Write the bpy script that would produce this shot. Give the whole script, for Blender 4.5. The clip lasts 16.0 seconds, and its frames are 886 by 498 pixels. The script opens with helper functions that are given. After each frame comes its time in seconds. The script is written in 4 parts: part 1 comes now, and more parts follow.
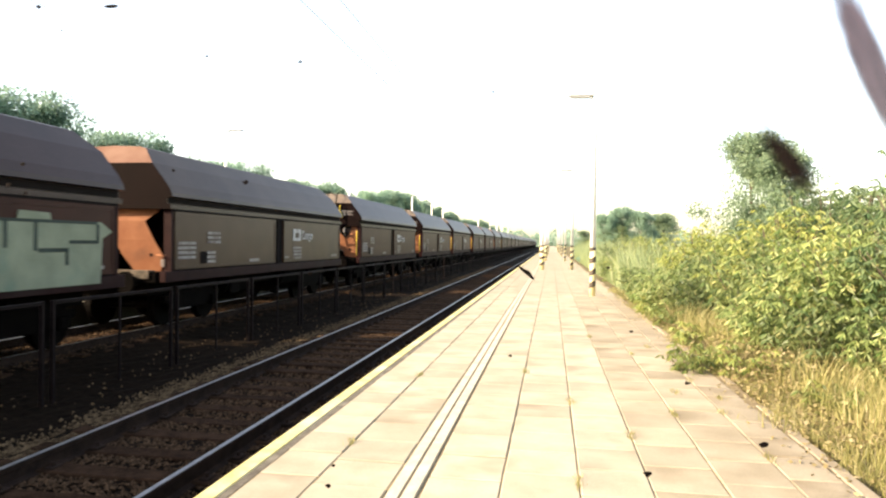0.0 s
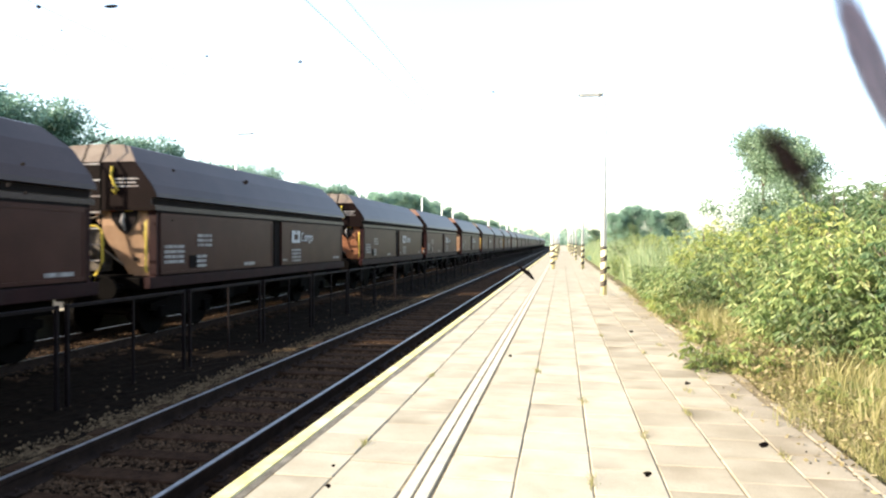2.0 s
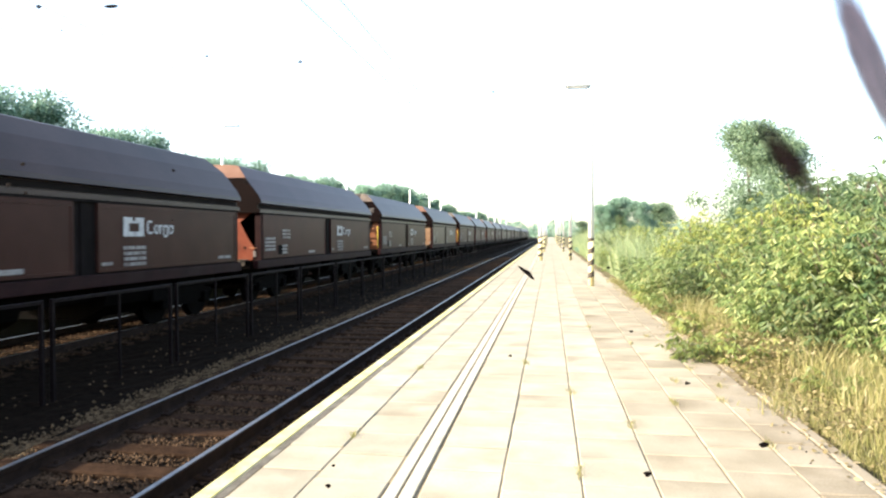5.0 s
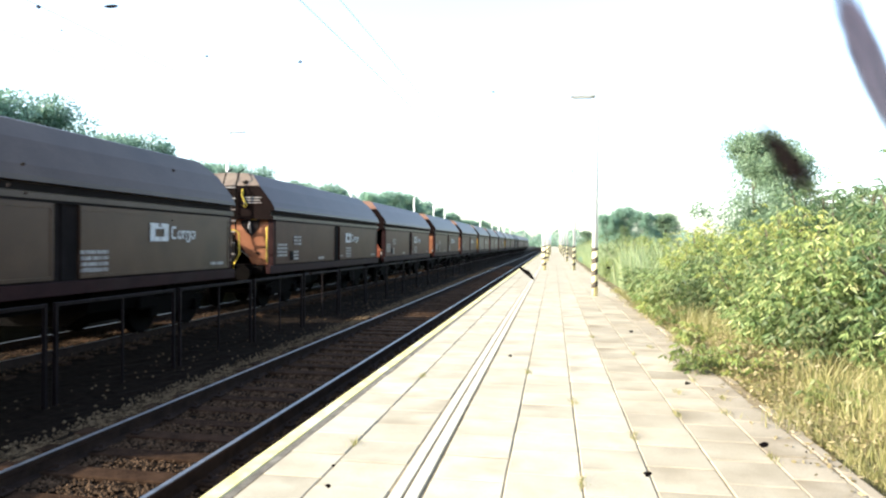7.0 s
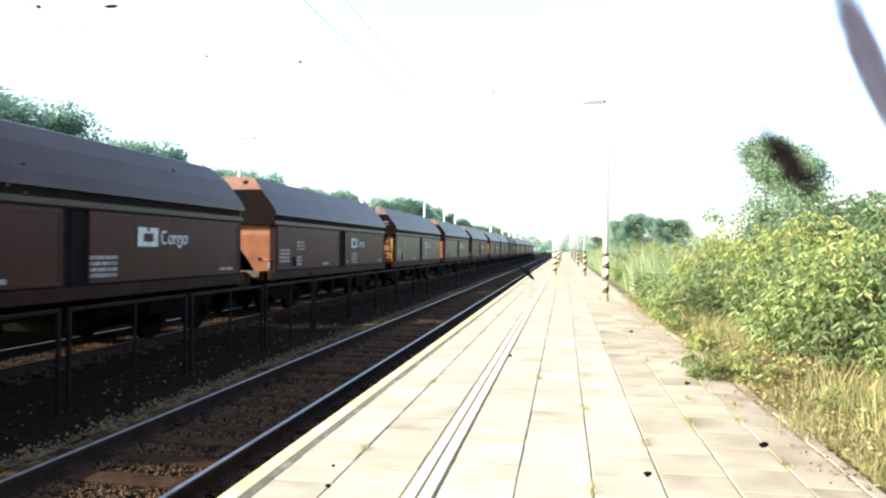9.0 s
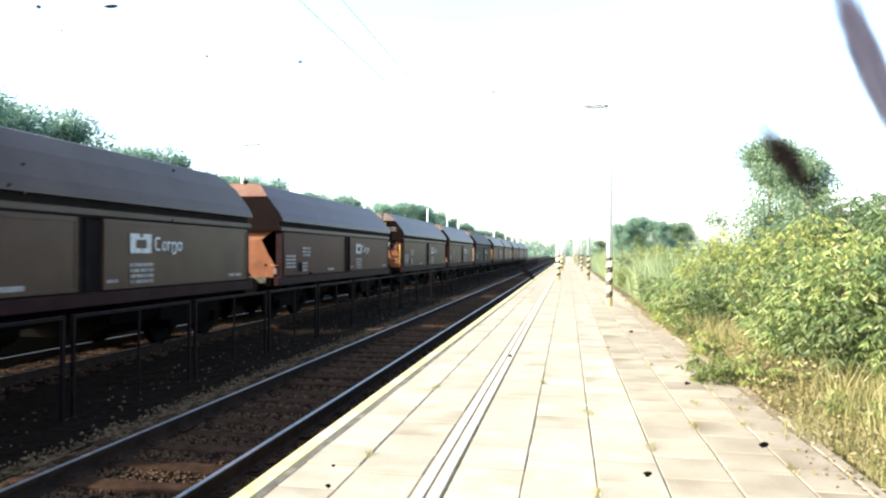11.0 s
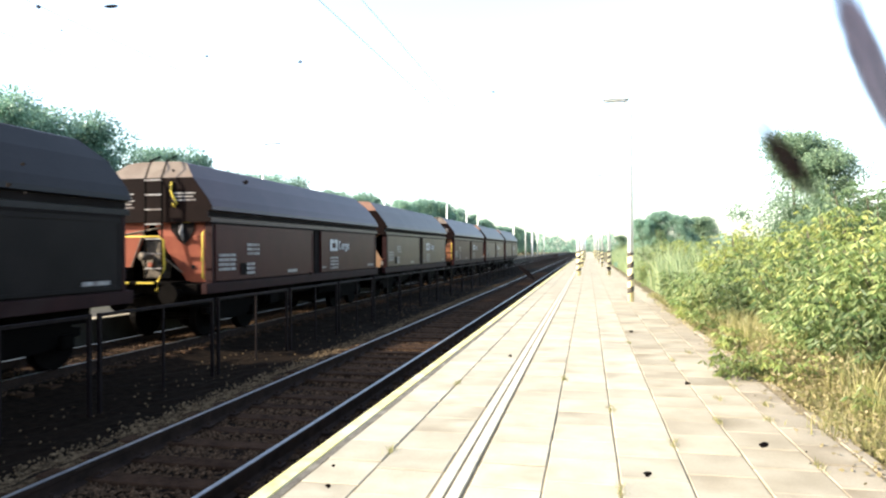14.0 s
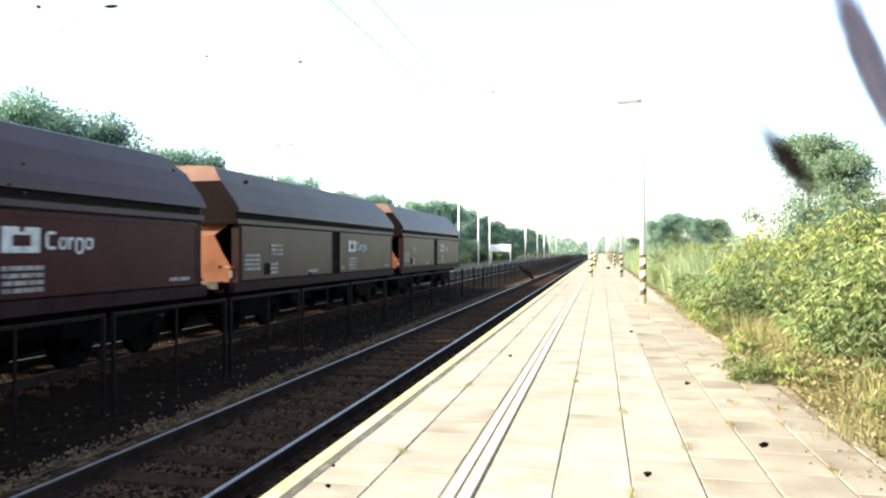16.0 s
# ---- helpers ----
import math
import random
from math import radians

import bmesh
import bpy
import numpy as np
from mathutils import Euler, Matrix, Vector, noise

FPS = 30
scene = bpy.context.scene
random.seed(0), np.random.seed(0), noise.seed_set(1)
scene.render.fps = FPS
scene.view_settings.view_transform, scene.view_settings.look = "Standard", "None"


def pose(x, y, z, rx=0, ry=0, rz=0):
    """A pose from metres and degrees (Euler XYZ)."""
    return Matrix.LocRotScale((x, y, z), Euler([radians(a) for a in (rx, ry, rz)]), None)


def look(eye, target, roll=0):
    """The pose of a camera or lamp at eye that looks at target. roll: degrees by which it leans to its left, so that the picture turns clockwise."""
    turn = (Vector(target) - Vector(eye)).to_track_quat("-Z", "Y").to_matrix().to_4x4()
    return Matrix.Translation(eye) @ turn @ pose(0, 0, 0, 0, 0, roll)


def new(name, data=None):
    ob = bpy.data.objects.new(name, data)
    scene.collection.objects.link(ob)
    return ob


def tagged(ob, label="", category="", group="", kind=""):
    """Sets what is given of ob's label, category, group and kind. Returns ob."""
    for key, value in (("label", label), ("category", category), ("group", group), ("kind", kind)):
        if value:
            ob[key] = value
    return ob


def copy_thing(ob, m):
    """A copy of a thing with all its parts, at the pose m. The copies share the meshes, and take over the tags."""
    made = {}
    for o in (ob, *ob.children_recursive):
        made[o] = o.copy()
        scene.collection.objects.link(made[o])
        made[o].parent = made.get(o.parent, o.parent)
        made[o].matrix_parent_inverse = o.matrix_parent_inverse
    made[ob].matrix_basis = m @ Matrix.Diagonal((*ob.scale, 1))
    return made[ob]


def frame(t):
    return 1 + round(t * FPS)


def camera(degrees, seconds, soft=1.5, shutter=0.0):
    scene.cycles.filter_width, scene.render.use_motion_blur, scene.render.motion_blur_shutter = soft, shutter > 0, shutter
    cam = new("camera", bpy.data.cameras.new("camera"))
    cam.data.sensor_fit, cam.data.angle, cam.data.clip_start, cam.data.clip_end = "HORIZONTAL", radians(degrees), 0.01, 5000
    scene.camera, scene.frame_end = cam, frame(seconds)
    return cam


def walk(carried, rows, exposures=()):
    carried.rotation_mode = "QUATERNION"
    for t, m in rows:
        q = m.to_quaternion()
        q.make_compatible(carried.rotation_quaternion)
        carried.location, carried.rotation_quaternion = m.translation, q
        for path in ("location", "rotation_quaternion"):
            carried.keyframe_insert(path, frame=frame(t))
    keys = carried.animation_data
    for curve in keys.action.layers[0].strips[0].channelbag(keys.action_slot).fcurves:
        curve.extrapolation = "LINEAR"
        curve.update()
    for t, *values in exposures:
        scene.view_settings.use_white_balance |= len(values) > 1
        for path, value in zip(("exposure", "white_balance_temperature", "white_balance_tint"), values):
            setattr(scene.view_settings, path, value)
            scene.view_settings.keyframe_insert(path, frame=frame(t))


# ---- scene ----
EYE_Z = 1.545          # above the platform, which is z = 0
RAIL_Z = -0.42         # top of the rails
TRACK_1, TRACK_2 = -3.82, -9.5

cam = camera(66.3, 16.0, soft=2.2, shutter=0.12)
TURNS = [
    (0.0, 9.09, -0.57, -0.73), (0.5, 8.69, -0.49, -0.50), (1.0, 8.89, -0.45, -0.40), (1.5, 9.46, -0.43, -0.10),
    (2.0, 9.96, -0.54, -0.10), (2.5, 10.16, -0.61, -0.09), (3.0, 10.64, -0.47, -0.11), (3.5, 10.11, -0.85, 0.24),
    (4.0, 9.48, -1.08, 0.48), (4.5, 9.01, -1.24, 0.34), (5.7, 9.1, -0.95, -0.1), (7.0, 9.26, -0.50, -0.51), (7.5, 9.42, -0.64, -0.42),
    (8.0, 10.05, -1.09, -0.13), (8.5, 9.78, -0.70, -0.28), (9.0, 10.14, -0.05, -0.51), (9.2, 10.26, 0.30, -0.3),
    (10.3, 10.4, 0.42, -0.2), (11.5, 10.48, 0.31, -0.17), (12.0, 10.96, 0.17, -0.22), (12.5, 11.39, -0.17, -0.58), (13.0, 11.32, -0.33, 0.06),
    (13.5, 11.38, -0.01, 0.37), (14.0, 12.08, 0.08, 0.28), (14.5, 12.47, -0.11, 0.50), (15.0, 12.54, -0.07, 0.31),
    (15.5, 12.41, -0.11, 0.09), (16.0, 13.06, 0.19, 0.08)]
PATH = [(t, pose(0, 0, EYE_Z, 90 + pitch, roll, yaw)) for t, yaw, pitch, roll in TURNS]
walk(cam, PATH, exposures=[(0.0, 1.68, 7900, 14), (1.0, 1.68, 7750, 14), (1.5, 1.68, 6750, 10), (3.5, 1.72, 6600, 10),
                           (4.2, 1.78, 6800, 10), (7.0, 1.74, 6300, 8), (9.0, 1.74, 6350, 9), (12.0, 1.74, 6350, 9), (16.0, 1.72, 6550, 9)])

# ---------------------------------------------------------------- light
SUN = Vector((-1.0, -0.43, 0.53)).normalized()   # over the train's roof: its shadow ends at the platform's edge
world = bpy.data.worlds.new("sky")
scene.world = world
world.use_nodes = True
wn = world.node_tree.nodes
sky = wn.new("ShaderNodeTexSky")
sky.sky_type, sky.sun_disc = "NISHITA", False
sky.sun_elevation = math.asin(SUN.z)
sky.sun_rotation = math.atan2(SUN.x, SUN.y)
sky.air_density, sky.dust_density, sky.ozone_density = 1.0, 1.6, 1.0
wn["Background"].inputs["Strength"].default_value = 0.15
world.node_tree.links.new(sky.outputs[0], wn["Background"].inputs["Color"])
# bright summer haze over the whole sky
haze, total = wn.new("ShaderNodeBackground"), wn.new("ShaderNodeAddShader")
haze.inputs["Color"].default_value, haze.inputs["Strength"].default_value = (1.0, 0.985, 0.96, 1), 0.08
world.node_tree.links.new(wn["Background"].outputs[0], total.inputs[0])
world.node_tree.links.new(haze.outputs[0], total.inputs[1])
world.node_tree.links.new(total.outputs[0], wn["World Output"].inputs["Surface"])
sun_data = bpy.data.lights.new("sun", "SUN")
sun_data.energy, sun_data.angle, sun_data.color = 5.0, radians(0.6), (1.0, 0.90, 0.74)
sun = new("sun", sun_data)
sun.matrix_basis = look(SUN * 60, (0, 0, 0))


# ---------------------------------------------------------------- materials
def surface(name, low, high, scale=4.0, rough=0.85, bump=0.15, metal=0.0, fine=60.0, stain=None, stain_scale=0.6, vary=0.0, stain_at=0.55, gleam=0.12):
    """A weathered surface: two colours mixed by coarse and fine noise, stains in patches, fine relief."""
    m = bpy.data.materials.new(name)
    m.use_nodes = True
    n, l = m.node_tree.nodes, m.node_tree.links
    b = n["Principled BSDF"]
    co = n.new("ShaderNodeTexCoord")
    big, small = n.new("ShaderNodeTexNoise"), n.new("ShaderNodeTexNoise")
    big.inputs["Scale"].default_value, big.inputs["Detail"].default_value = scale, 6
    small.inputs["Scale"].default_value, small.inputs["Detail"].default_value = fine, 3
    info = n.new("ShaderNodeObjectInfo")
    shift = n.new("ShaderNodeVectorMath")
    shift.operation = "MULTIPLY_ADD"
    shift.inputs[1].default_value = (1, 1, 1)
    l.new(co.outputs["Object"], shift.inputs[0])
    spread = n.new("ShaderNodeMath")
    spread.operation = "MULTIPLY"
    spread.inputs[1].default_value = 37.0 if vary else 0.0
    l.new(info.outputs["Random"], spread.inputs[0])
    l.new(spread.outputs[0], shift.inputs[2])
    for tex in (big, small):
        l.new(shift.outputs[0], tex.inputs["Vector"])
    both = n.new("ShaderNodeMath")
    both.operation = "MULTIPLY_ADD"
    l.new(small.outputs["Fac"], both.inputs[0])
    both.inputs[1].default_value = 0.6
    l.new(big.outputs["Fac"], both.inputs[2])
    ramp = n.new("ShaderNodeMapRange")
    ramp.inputs["From Min"].default_value, ramp.inputs["From Max"].default_value = 0.55, 1.05
    l.new(both.outputs[0], ramp.inputs["Value"])
    mix = n.new("ShaderNodeMix")
    mix.data_type = "RGBA"
    mix.inputs["A"].default_value, mix.inputs["B"].default_value = (*low, 1), (*high, 1)
    l.new(ramp.outputs[0], mix.inputs["Factor"])
    out = mix.outputs["Result"]
    if stain:
        patch = n.new("ShaderNodeTexNoise")
        patch.inputs["Scale"].default_value, patch.inputs["Detail"].default_value = stain_scale, 8
        l.new(shift.outputs[0], patch.inputs["Vector"])
        edge = n.new("ShaderNodeMapRange")
        edge.inputs["From Min"].default_value, edge.inputs["From Max"].default_value = stain_at, stain_at + 0.17
        edge.inputs["To Max"].default_value = 0.8
        l.new(patch.outputs["Fac"], edge.inputs["Value"])
        over = n.new("ShaderNodeMix")
        over.data_type = "RGBA"
        over.inputs["B"].default_value = (*stain, 1)
        l.new(out, over.inputs["A"])
        l.new(edge.outputs[0], over.inputs["Factor"])
        out = over.outputs["Result"]
    if vary:
        tone = n.new("ShaderNodeHueSaturation")
        value = n.new("ShaderNodeMapRange")
        value.inputs["To Min"].default_value, value.inputs["To Max"].default_value = 1 - vary, 1 + vary
        l.new(info.outputs["Random"], value.inputs["Value"])
        l.new(value.outputs[0], tone.inputs["Value"])
        l.new(out, tone.inputs["Color"])
        out = tone.outputs["Color"]
    l.new(out, b.inputs["Base Color"])
    b.inputs["Roughness"].default_value, b.inputs["Metallic"].default_value = rough, metal
    b.inputs["Specular IOR Level"].default_value = gleam
    if bump:
        bp = n.new("ShaderNodeBump")
        bp.inputs["Strength"].default_value, bp.inputs["Distance"].default_value = bump, 0.02
        l.new(both.outputs[0], bp.inputs["Height"])
        l.new(bp.outputs[0], b.inputs["Normal"])
    return m


def leafy(name, dark, light, straw=None, gloss=0.5, vary=0.12):
    """Leaves: each one its own tone, some light passing through."""
    m = bpy.data.materials.new(name)
    m.use_nodes = True
    n, l = m.node_tree.nodes, m.node_tree.links
    b = n["Principled BSDF"]
    geo = n.new("ShaderNodeNewGeometry")
    ramp = n.new("ShaderNodeValToRGB")
    ramp.color_ramp.elements[0].color, ramp.color_ramp.elements[1].color = (*dark, 1), (*light, 1)
    if straw:
        e = ramp.color_ramp.elements.new(0.86)
        e.color = (*light, 1)
        ramp.color_ramp.elements[2].color = (*straw, 1)
    l.new(geo.outputs["Random Per Island"], ramp.inputs[0])
    # each plant a little lighter or darker, yellower or greener
    info, tone, value, hue = n.new("ShaderNodeObjectInfo"), n.new("ShaderNodeHueSaturation"), n.new("ShaderNodeMapRange"), n.new("ShaderNodeMapRange")
    value.inputs["To Min"].default_value, value.inputs["To Max"].default_value = 1 - vary, 1 + vary
    hue.inputs["To Min"].default_value, hue.inputs["To Max"].default_value = 0.5 + 0.035 * vary, 0.5 - 0.015 * vary
    l.new(info.outputs["Random"], value.inputs["Value"])
    l.new(info.outputs["Random"], hue.inputs["Value"])
    l.new(value.outputs[0], tone.inputs["Value"])
    l.new(hue.outputs[0], tone.inputs["Hue"])
    l.new(ramp.outputs[0], tone.inputs["Color"])
    l.new(tone.outputs[0], b.inputs["Base Color"])
    b.inputs["Roughness"].default_value = gloss
    tr = n.new("ShaderNodeBsdfTranslucent")
    l.new(tone.outputs[0], tr.inputs["Color"])
    mix = n.new("ShaderNodeMixShader")
    mix.inputs[0].default_value = 0.38
    l.new(b.outputs[0], mix.inputs[1])
    l.new(tr.outputs[0], mix.inputs[2])
    l.new(mix.outputs[0], n["Material Output"].inputs["Surface"])
    return m


CONCRETE = surface("concrete_slab", (0.29, 0.258, 0.195), (0.385, 0.352, 0.275), 3.0, 0.9, 0.2, fine=90, stain=(0.225, 0.192, 0.14), stain_scale=1.3, vary=0.10)
CONCRETE_OLD = surface("old_concrete", (0.2173, 0.1844, 0.1346), (0.318, 0.2777, 0.212), 2.0, 0.92, 0.3, fine=70, stain=(0.1696, 0.1357, 0.0901), stain_scale=1.1, vary=0.08)
CONCRETE_WORN = surface("worn_slab", (0.24, 0.208, 0.154), (0.345, 0.308, 0.235), 2.2, 0.92, 0.3, fine=80, stain=(0.18, 0.148, 0.10), stain_scale=0.9, vary=0.12, stain_at=0.5)
FAR_TOP = surface("dark_platform_top", (0.035, 0.033, 0.028), (0.065, 0.06, 0.05), 1.5, 0.92, 0.3, stain=(0.05, 0.052, 0.03), stain_scale=0.4)
GUTTER = surface("grimy_strip", (0.07, 0.062, 0.05), (0.16, 0.145, 0.12), 5, 0.92, 0.3, stain=(0.26, 0.24, 0.2), stain_scale=2.5)
JOINT = surface("joint_soil", (0.135, 0.105, 0.064), (0.26, 0.212, 0.135), 6, 0.95, 0.4)
STRIP_WHITE = surface("white_guide_strip", (0.36, 0.325, 0.25), (0.5, 0.46, 0.37), 5, 0.8, 0.1, stain=(0.31, 0.275, 0.21), stain_scale=2.0)
YELLOW_LINE = surface("yellow_line_paint", (0.49, 0.399, 0.126), (0.588, 0.532, 0.294), 6, 0.7, 0.1, stain=(0.56, 0.532, 0.406), stain_scale=1.1, stain_at=0.5)
# much darker than the slabs: the wall's shade is put into its colour
EDGE_SHADED = surface("shaded_edge_concrete", (0.03, 0.0264, 0.0222), (0.057, 0.0492, 0.042), 3, 0.9, 0.3, gleam=0.02)
# darker than real stone: the train's shade is partly put into this colour
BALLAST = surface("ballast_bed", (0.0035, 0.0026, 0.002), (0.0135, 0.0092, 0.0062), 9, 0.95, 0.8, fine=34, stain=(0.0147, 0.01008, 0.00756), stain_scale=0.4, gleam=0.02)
STONE = surface("ballast_stone", (0.00986, 0.006409, 0.00419), (0.154, 0.1085, 0.06409), 12, 0.9, 0.2, fine=20, gleam=0.02)
STONE_BROWN = surface("rust_stained_stone", (0.0135, 0.0084, 0.0054), (0.099, 0.063, 0.039), 12, 0.9, 0.2, fine=20, gleam=0.02)
SLEEPER = surface("tarred_wood_sleeper", (0.0138, 0.00782, 0.004945), (0.0414, 0.02415, 0.01495), 7, 0.85, 0.5, fine=40, vary=0.2, gleam=0.02)
RAIL_TOP = surface("worn_steel", (0.2, 0.205, 0.21), (0.36, 0.365, 0.37), 8, 0.42, 0.02, metal=1.0)
RAIL_SIDE = surface("rusty_rail", (0.015, 0.0108, 0.009), (0.033, 0.0216, 0.0168), 6, 0.8, 0.2, gleam=0.03)
EARTH = surface("dry_earth", (0.09, 0.078, 0.042), (0.156, 0.132, 0.072), 1.2, 0.95, 0.4, fine=25, stain=(0.054, 0.066, 0.021), stain_scale=0.25)
FENCE = surface("dark_fence_steel", (0.00672, 0.00462, 0.00504), (0.01512, 0.01092, 0.01092), 6, 0.6, 0.1, metal=0.3, gleam=0.05)
WHITE_POST = surface("white_painted_steel", (0.80, 0.80, 0.78), (0.88, 0.88, 0.87), 4, 0.5, 0.05, stain=(0.6, 0.57, 0.52), stain_scale=2.5)
STRIPE_YELLOW = surface("warning_yellow", (0.70, 0.58, 0.28), (0.82, 0.74, 0.46), 5, 0.6, 0.05)
STRIPE_BLACK = surface("warning_black", (0.05, 0.042, 0.033), (0.11, 0.09, 0.07), 5, 0.6, 0.05)
LAMP_GREY = surface("lamp_housing_grey", (0.45, 0.50, 0.53), (0.58, 0.62, 0.65), 4, 0.45, 0.03)
WIRE = surface("overhead_wire", (0.07, 0.09, 0.09), (0.12, 0.14, 0.14), 5, 0.5, 0.0, metal=0.4)
BARK = surface("bark", (0.07, 0.055, 0.04), (0.16, 0.13, 0.10), 8, 0.95, 0.6)
LEAF_TREE = leafy("tree_leaves", (0.105, 0.20, 0.145), (0.27, 0.41, 0.30))
LEAF_BUSH = leafy("bush_leaves", (0.05335, 0.1067, 0.02668), (0.2241, 0.2721, 0.1014), (0.3735, 0.3521, 0.1494), vary=0.4)
LEAF_DEEP = leafy("deep_green_leaves", (0.02988, 0.07258, 0.02561), (0.1408, 0.1963, 0.08539), (0.239, 0.2561, 0.111), vary=0.4)
# paints sunlit clumps into some bushes; on the weeds it is their own yellow
LEAF_YELLOW = leafy("yellow_sunlit_leaves", (0.085, 0.14, 0.033), (0.30, 0.325, 0.095), (0.40, 0.375, 0.12), vary=0.3)
LEAF_WILLOW = leafy("grey_green_leaves", (0.10, 0.165, 0.10), (0.235, 0.325, 0.20))
REED = leafy("reed_blades", (0.2208, 0.3105, 0.138), (0.3864, 0.4416, 0.2346), (0.4554, 0.4278, 0.276))
GRASS = leafy("dry_grass", (0.1719, 0.1787, 0.055), (0.3575, 0.3163, 0.1375), (0.4675, 0.3987, 0.2338))
DEAD = leafy("dead_leaves", (0.1452, 0.1122, 0.0462), (0.3036, 0.2508, 0.1254), (0.3696, 0.3168, 0.1584))
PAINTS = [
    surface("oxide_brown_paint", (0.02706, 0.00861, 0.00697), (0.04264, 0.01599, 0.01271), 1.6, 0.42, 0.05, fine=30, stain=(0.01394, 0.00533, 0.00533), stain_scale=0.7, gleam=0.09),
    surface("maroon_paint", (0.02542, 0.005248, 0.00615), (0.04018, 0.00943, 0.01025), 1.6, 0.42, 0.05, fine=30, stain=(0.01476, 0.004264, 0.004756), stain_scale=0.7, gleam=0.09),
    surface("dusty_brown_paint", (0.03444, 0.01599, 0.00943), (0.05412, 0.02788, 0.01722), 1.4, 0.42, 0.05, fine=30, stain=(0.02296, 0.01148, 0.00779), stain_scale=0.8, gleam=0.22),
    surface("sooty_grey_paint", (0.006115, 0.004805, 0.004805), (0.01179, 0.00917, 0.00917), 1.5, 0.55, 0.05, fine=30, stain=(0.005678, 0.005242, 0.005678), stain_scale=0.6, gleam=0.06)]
# the side paints again, greyer and glossier: sky light painted into the roof colours
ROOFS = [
    surface("skylit_brown_roof", (0.02275, 0.01274, 0.01144), (0.0442, 0.02665, 0.02405), 0.9, 0.40, 0.05, fine=18, stain=(0.01495, 0.00884, 0.00806), stain_scale=0.5, gleam=0.2),
    surface("skylit_mauve_roof", (0.02405, 0.01196, 0.01326), (0.0455, 0.02405, 0.02665), 0.9, 0.40, 0.05, fine=18, stain=(0.01625, 0.00832, 0.0091), stain_scale=0.5, gleam=0.2),
    surface("skylit_pale_roof", (0.0338, 0.02145, 0.01625), (0.0624, 0.0429, 0.03315), 0.9, 0.42, 0.05, fine=18, stain=(0.0221, 0.0143, 0.01105), stain_scale=0.5, gleam=0.2),
    surface("skylit_sooty_roof", (0.008704, 0.007616, 0.00816), (0.01741, 0.01523, 0.01632), 0.9, 0.5, 0.05, fine=18, stain=(0.007072, 0.005984, 0.006528), stain_scale=0.5, gleam=0.12)]
END_DARK = surface("dark_end_wall", (0.00325, 0.0016, 0.0015), (0.00725, 0.00325, 0.0029), 2.0, 0.8, 0.1, stain=(0.012, 0.00475, 0.00375), stain_scale=1.4, stain_at=0.62, gleam=0.05)
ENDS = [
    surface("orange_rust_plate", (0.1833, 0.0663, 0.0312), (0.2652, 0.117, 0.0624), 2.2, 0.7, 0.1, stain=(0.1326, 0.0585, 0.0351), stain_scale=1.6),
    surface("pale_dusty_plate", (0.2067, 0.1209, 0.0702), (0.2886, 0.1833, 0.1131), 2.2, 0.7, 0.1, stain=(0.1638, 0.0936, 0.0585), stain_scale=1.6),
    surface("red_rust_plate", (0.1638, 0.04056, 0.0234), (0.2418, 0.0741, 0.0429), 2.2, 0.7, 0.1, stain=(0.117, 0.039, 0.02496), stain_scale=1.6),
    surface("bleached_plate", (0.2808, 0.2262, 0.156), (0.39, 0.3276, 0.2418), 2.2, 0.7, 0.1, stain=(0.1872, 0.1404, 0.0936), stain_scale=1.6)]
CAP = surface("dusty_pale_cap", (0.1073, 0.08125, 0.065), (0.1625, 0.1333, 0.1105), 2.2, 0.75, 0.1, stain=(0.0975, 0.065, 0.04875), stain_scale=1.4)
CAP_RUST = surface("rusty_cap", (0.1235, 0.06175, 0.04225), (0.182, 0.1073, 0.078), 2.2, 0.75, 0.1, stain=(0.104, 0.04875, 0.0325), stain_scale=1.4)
GEAR = surface("dirty_brake_gear", (0.03, 0.026, 0.022), (0.16, 0.13, 0.10), 9, 0.7, 0.1)
# close to black: shade beneath the wagons is deepened through this colour
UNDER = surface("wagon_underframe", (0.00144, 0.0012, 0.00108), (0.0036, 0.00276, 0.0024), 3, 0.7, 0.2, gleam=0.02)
SOLEBAR = surface("solebar_red", (0.01123, 0.003744, 0.004368), (0.02122, 0.006864, 0.006864), 3, 0.6, 0.1, stain=(0.01872, 0.009984, 0.00936), stain_scale=1.1, gleam=0.08)
# for seams and openings, and for shade painted into the groove under the roof
SEAM_SHADE = surface("dark_seam_and_shade", (0.007, 0.006, 0.006), (0.014, 0.011, 0.011), 3, 0.7, 0.1, gleam=0.02)
WHITE_MARK = surface("white_stencil_paint", (0.336, 0.336, 0.336), (0.528, 0.528, 0.528), 7, 0.6, 0.02, stain=(0.192, 0.16, 0.152), stain_scale=3.0)
PALE_MARK = surface("worn_stencil_paint", (0.17, 0.153, 0.1487), (0.34, 0.3315, 0.323), 9, 0.6, 0.02, stain=(0.1105, 0.085, 0.08075), stain_scale=4.0, stain_at=0.48)
YELLOW_RAIL = surface("yellow_handrail_paint", (0.42, 0.3, 0.03), (0.492, 0.384, 0.072), 6, 0.5, 0.02)
GRAFFITI = surface("pale_green_spray_paint", (0.15, 0.175, 0.125), (0.23, 0.262, 0.19), 2.0, 0.6, 0.02, stain=(0.1, 0.17, 0.135), stain_scale=1.2)
GRAFFITI_LINE = surface("black_spray_paint", (0.02, 0.03, 0.025), (0.04, 0.055, 0.05), 3, 0.6, 0.02)
SIGN_WHITE = surface("sign_white", (0.72, 0.73, 0.74), (0.82, 0.83, 0.84), 4, 0.5, 0.02)


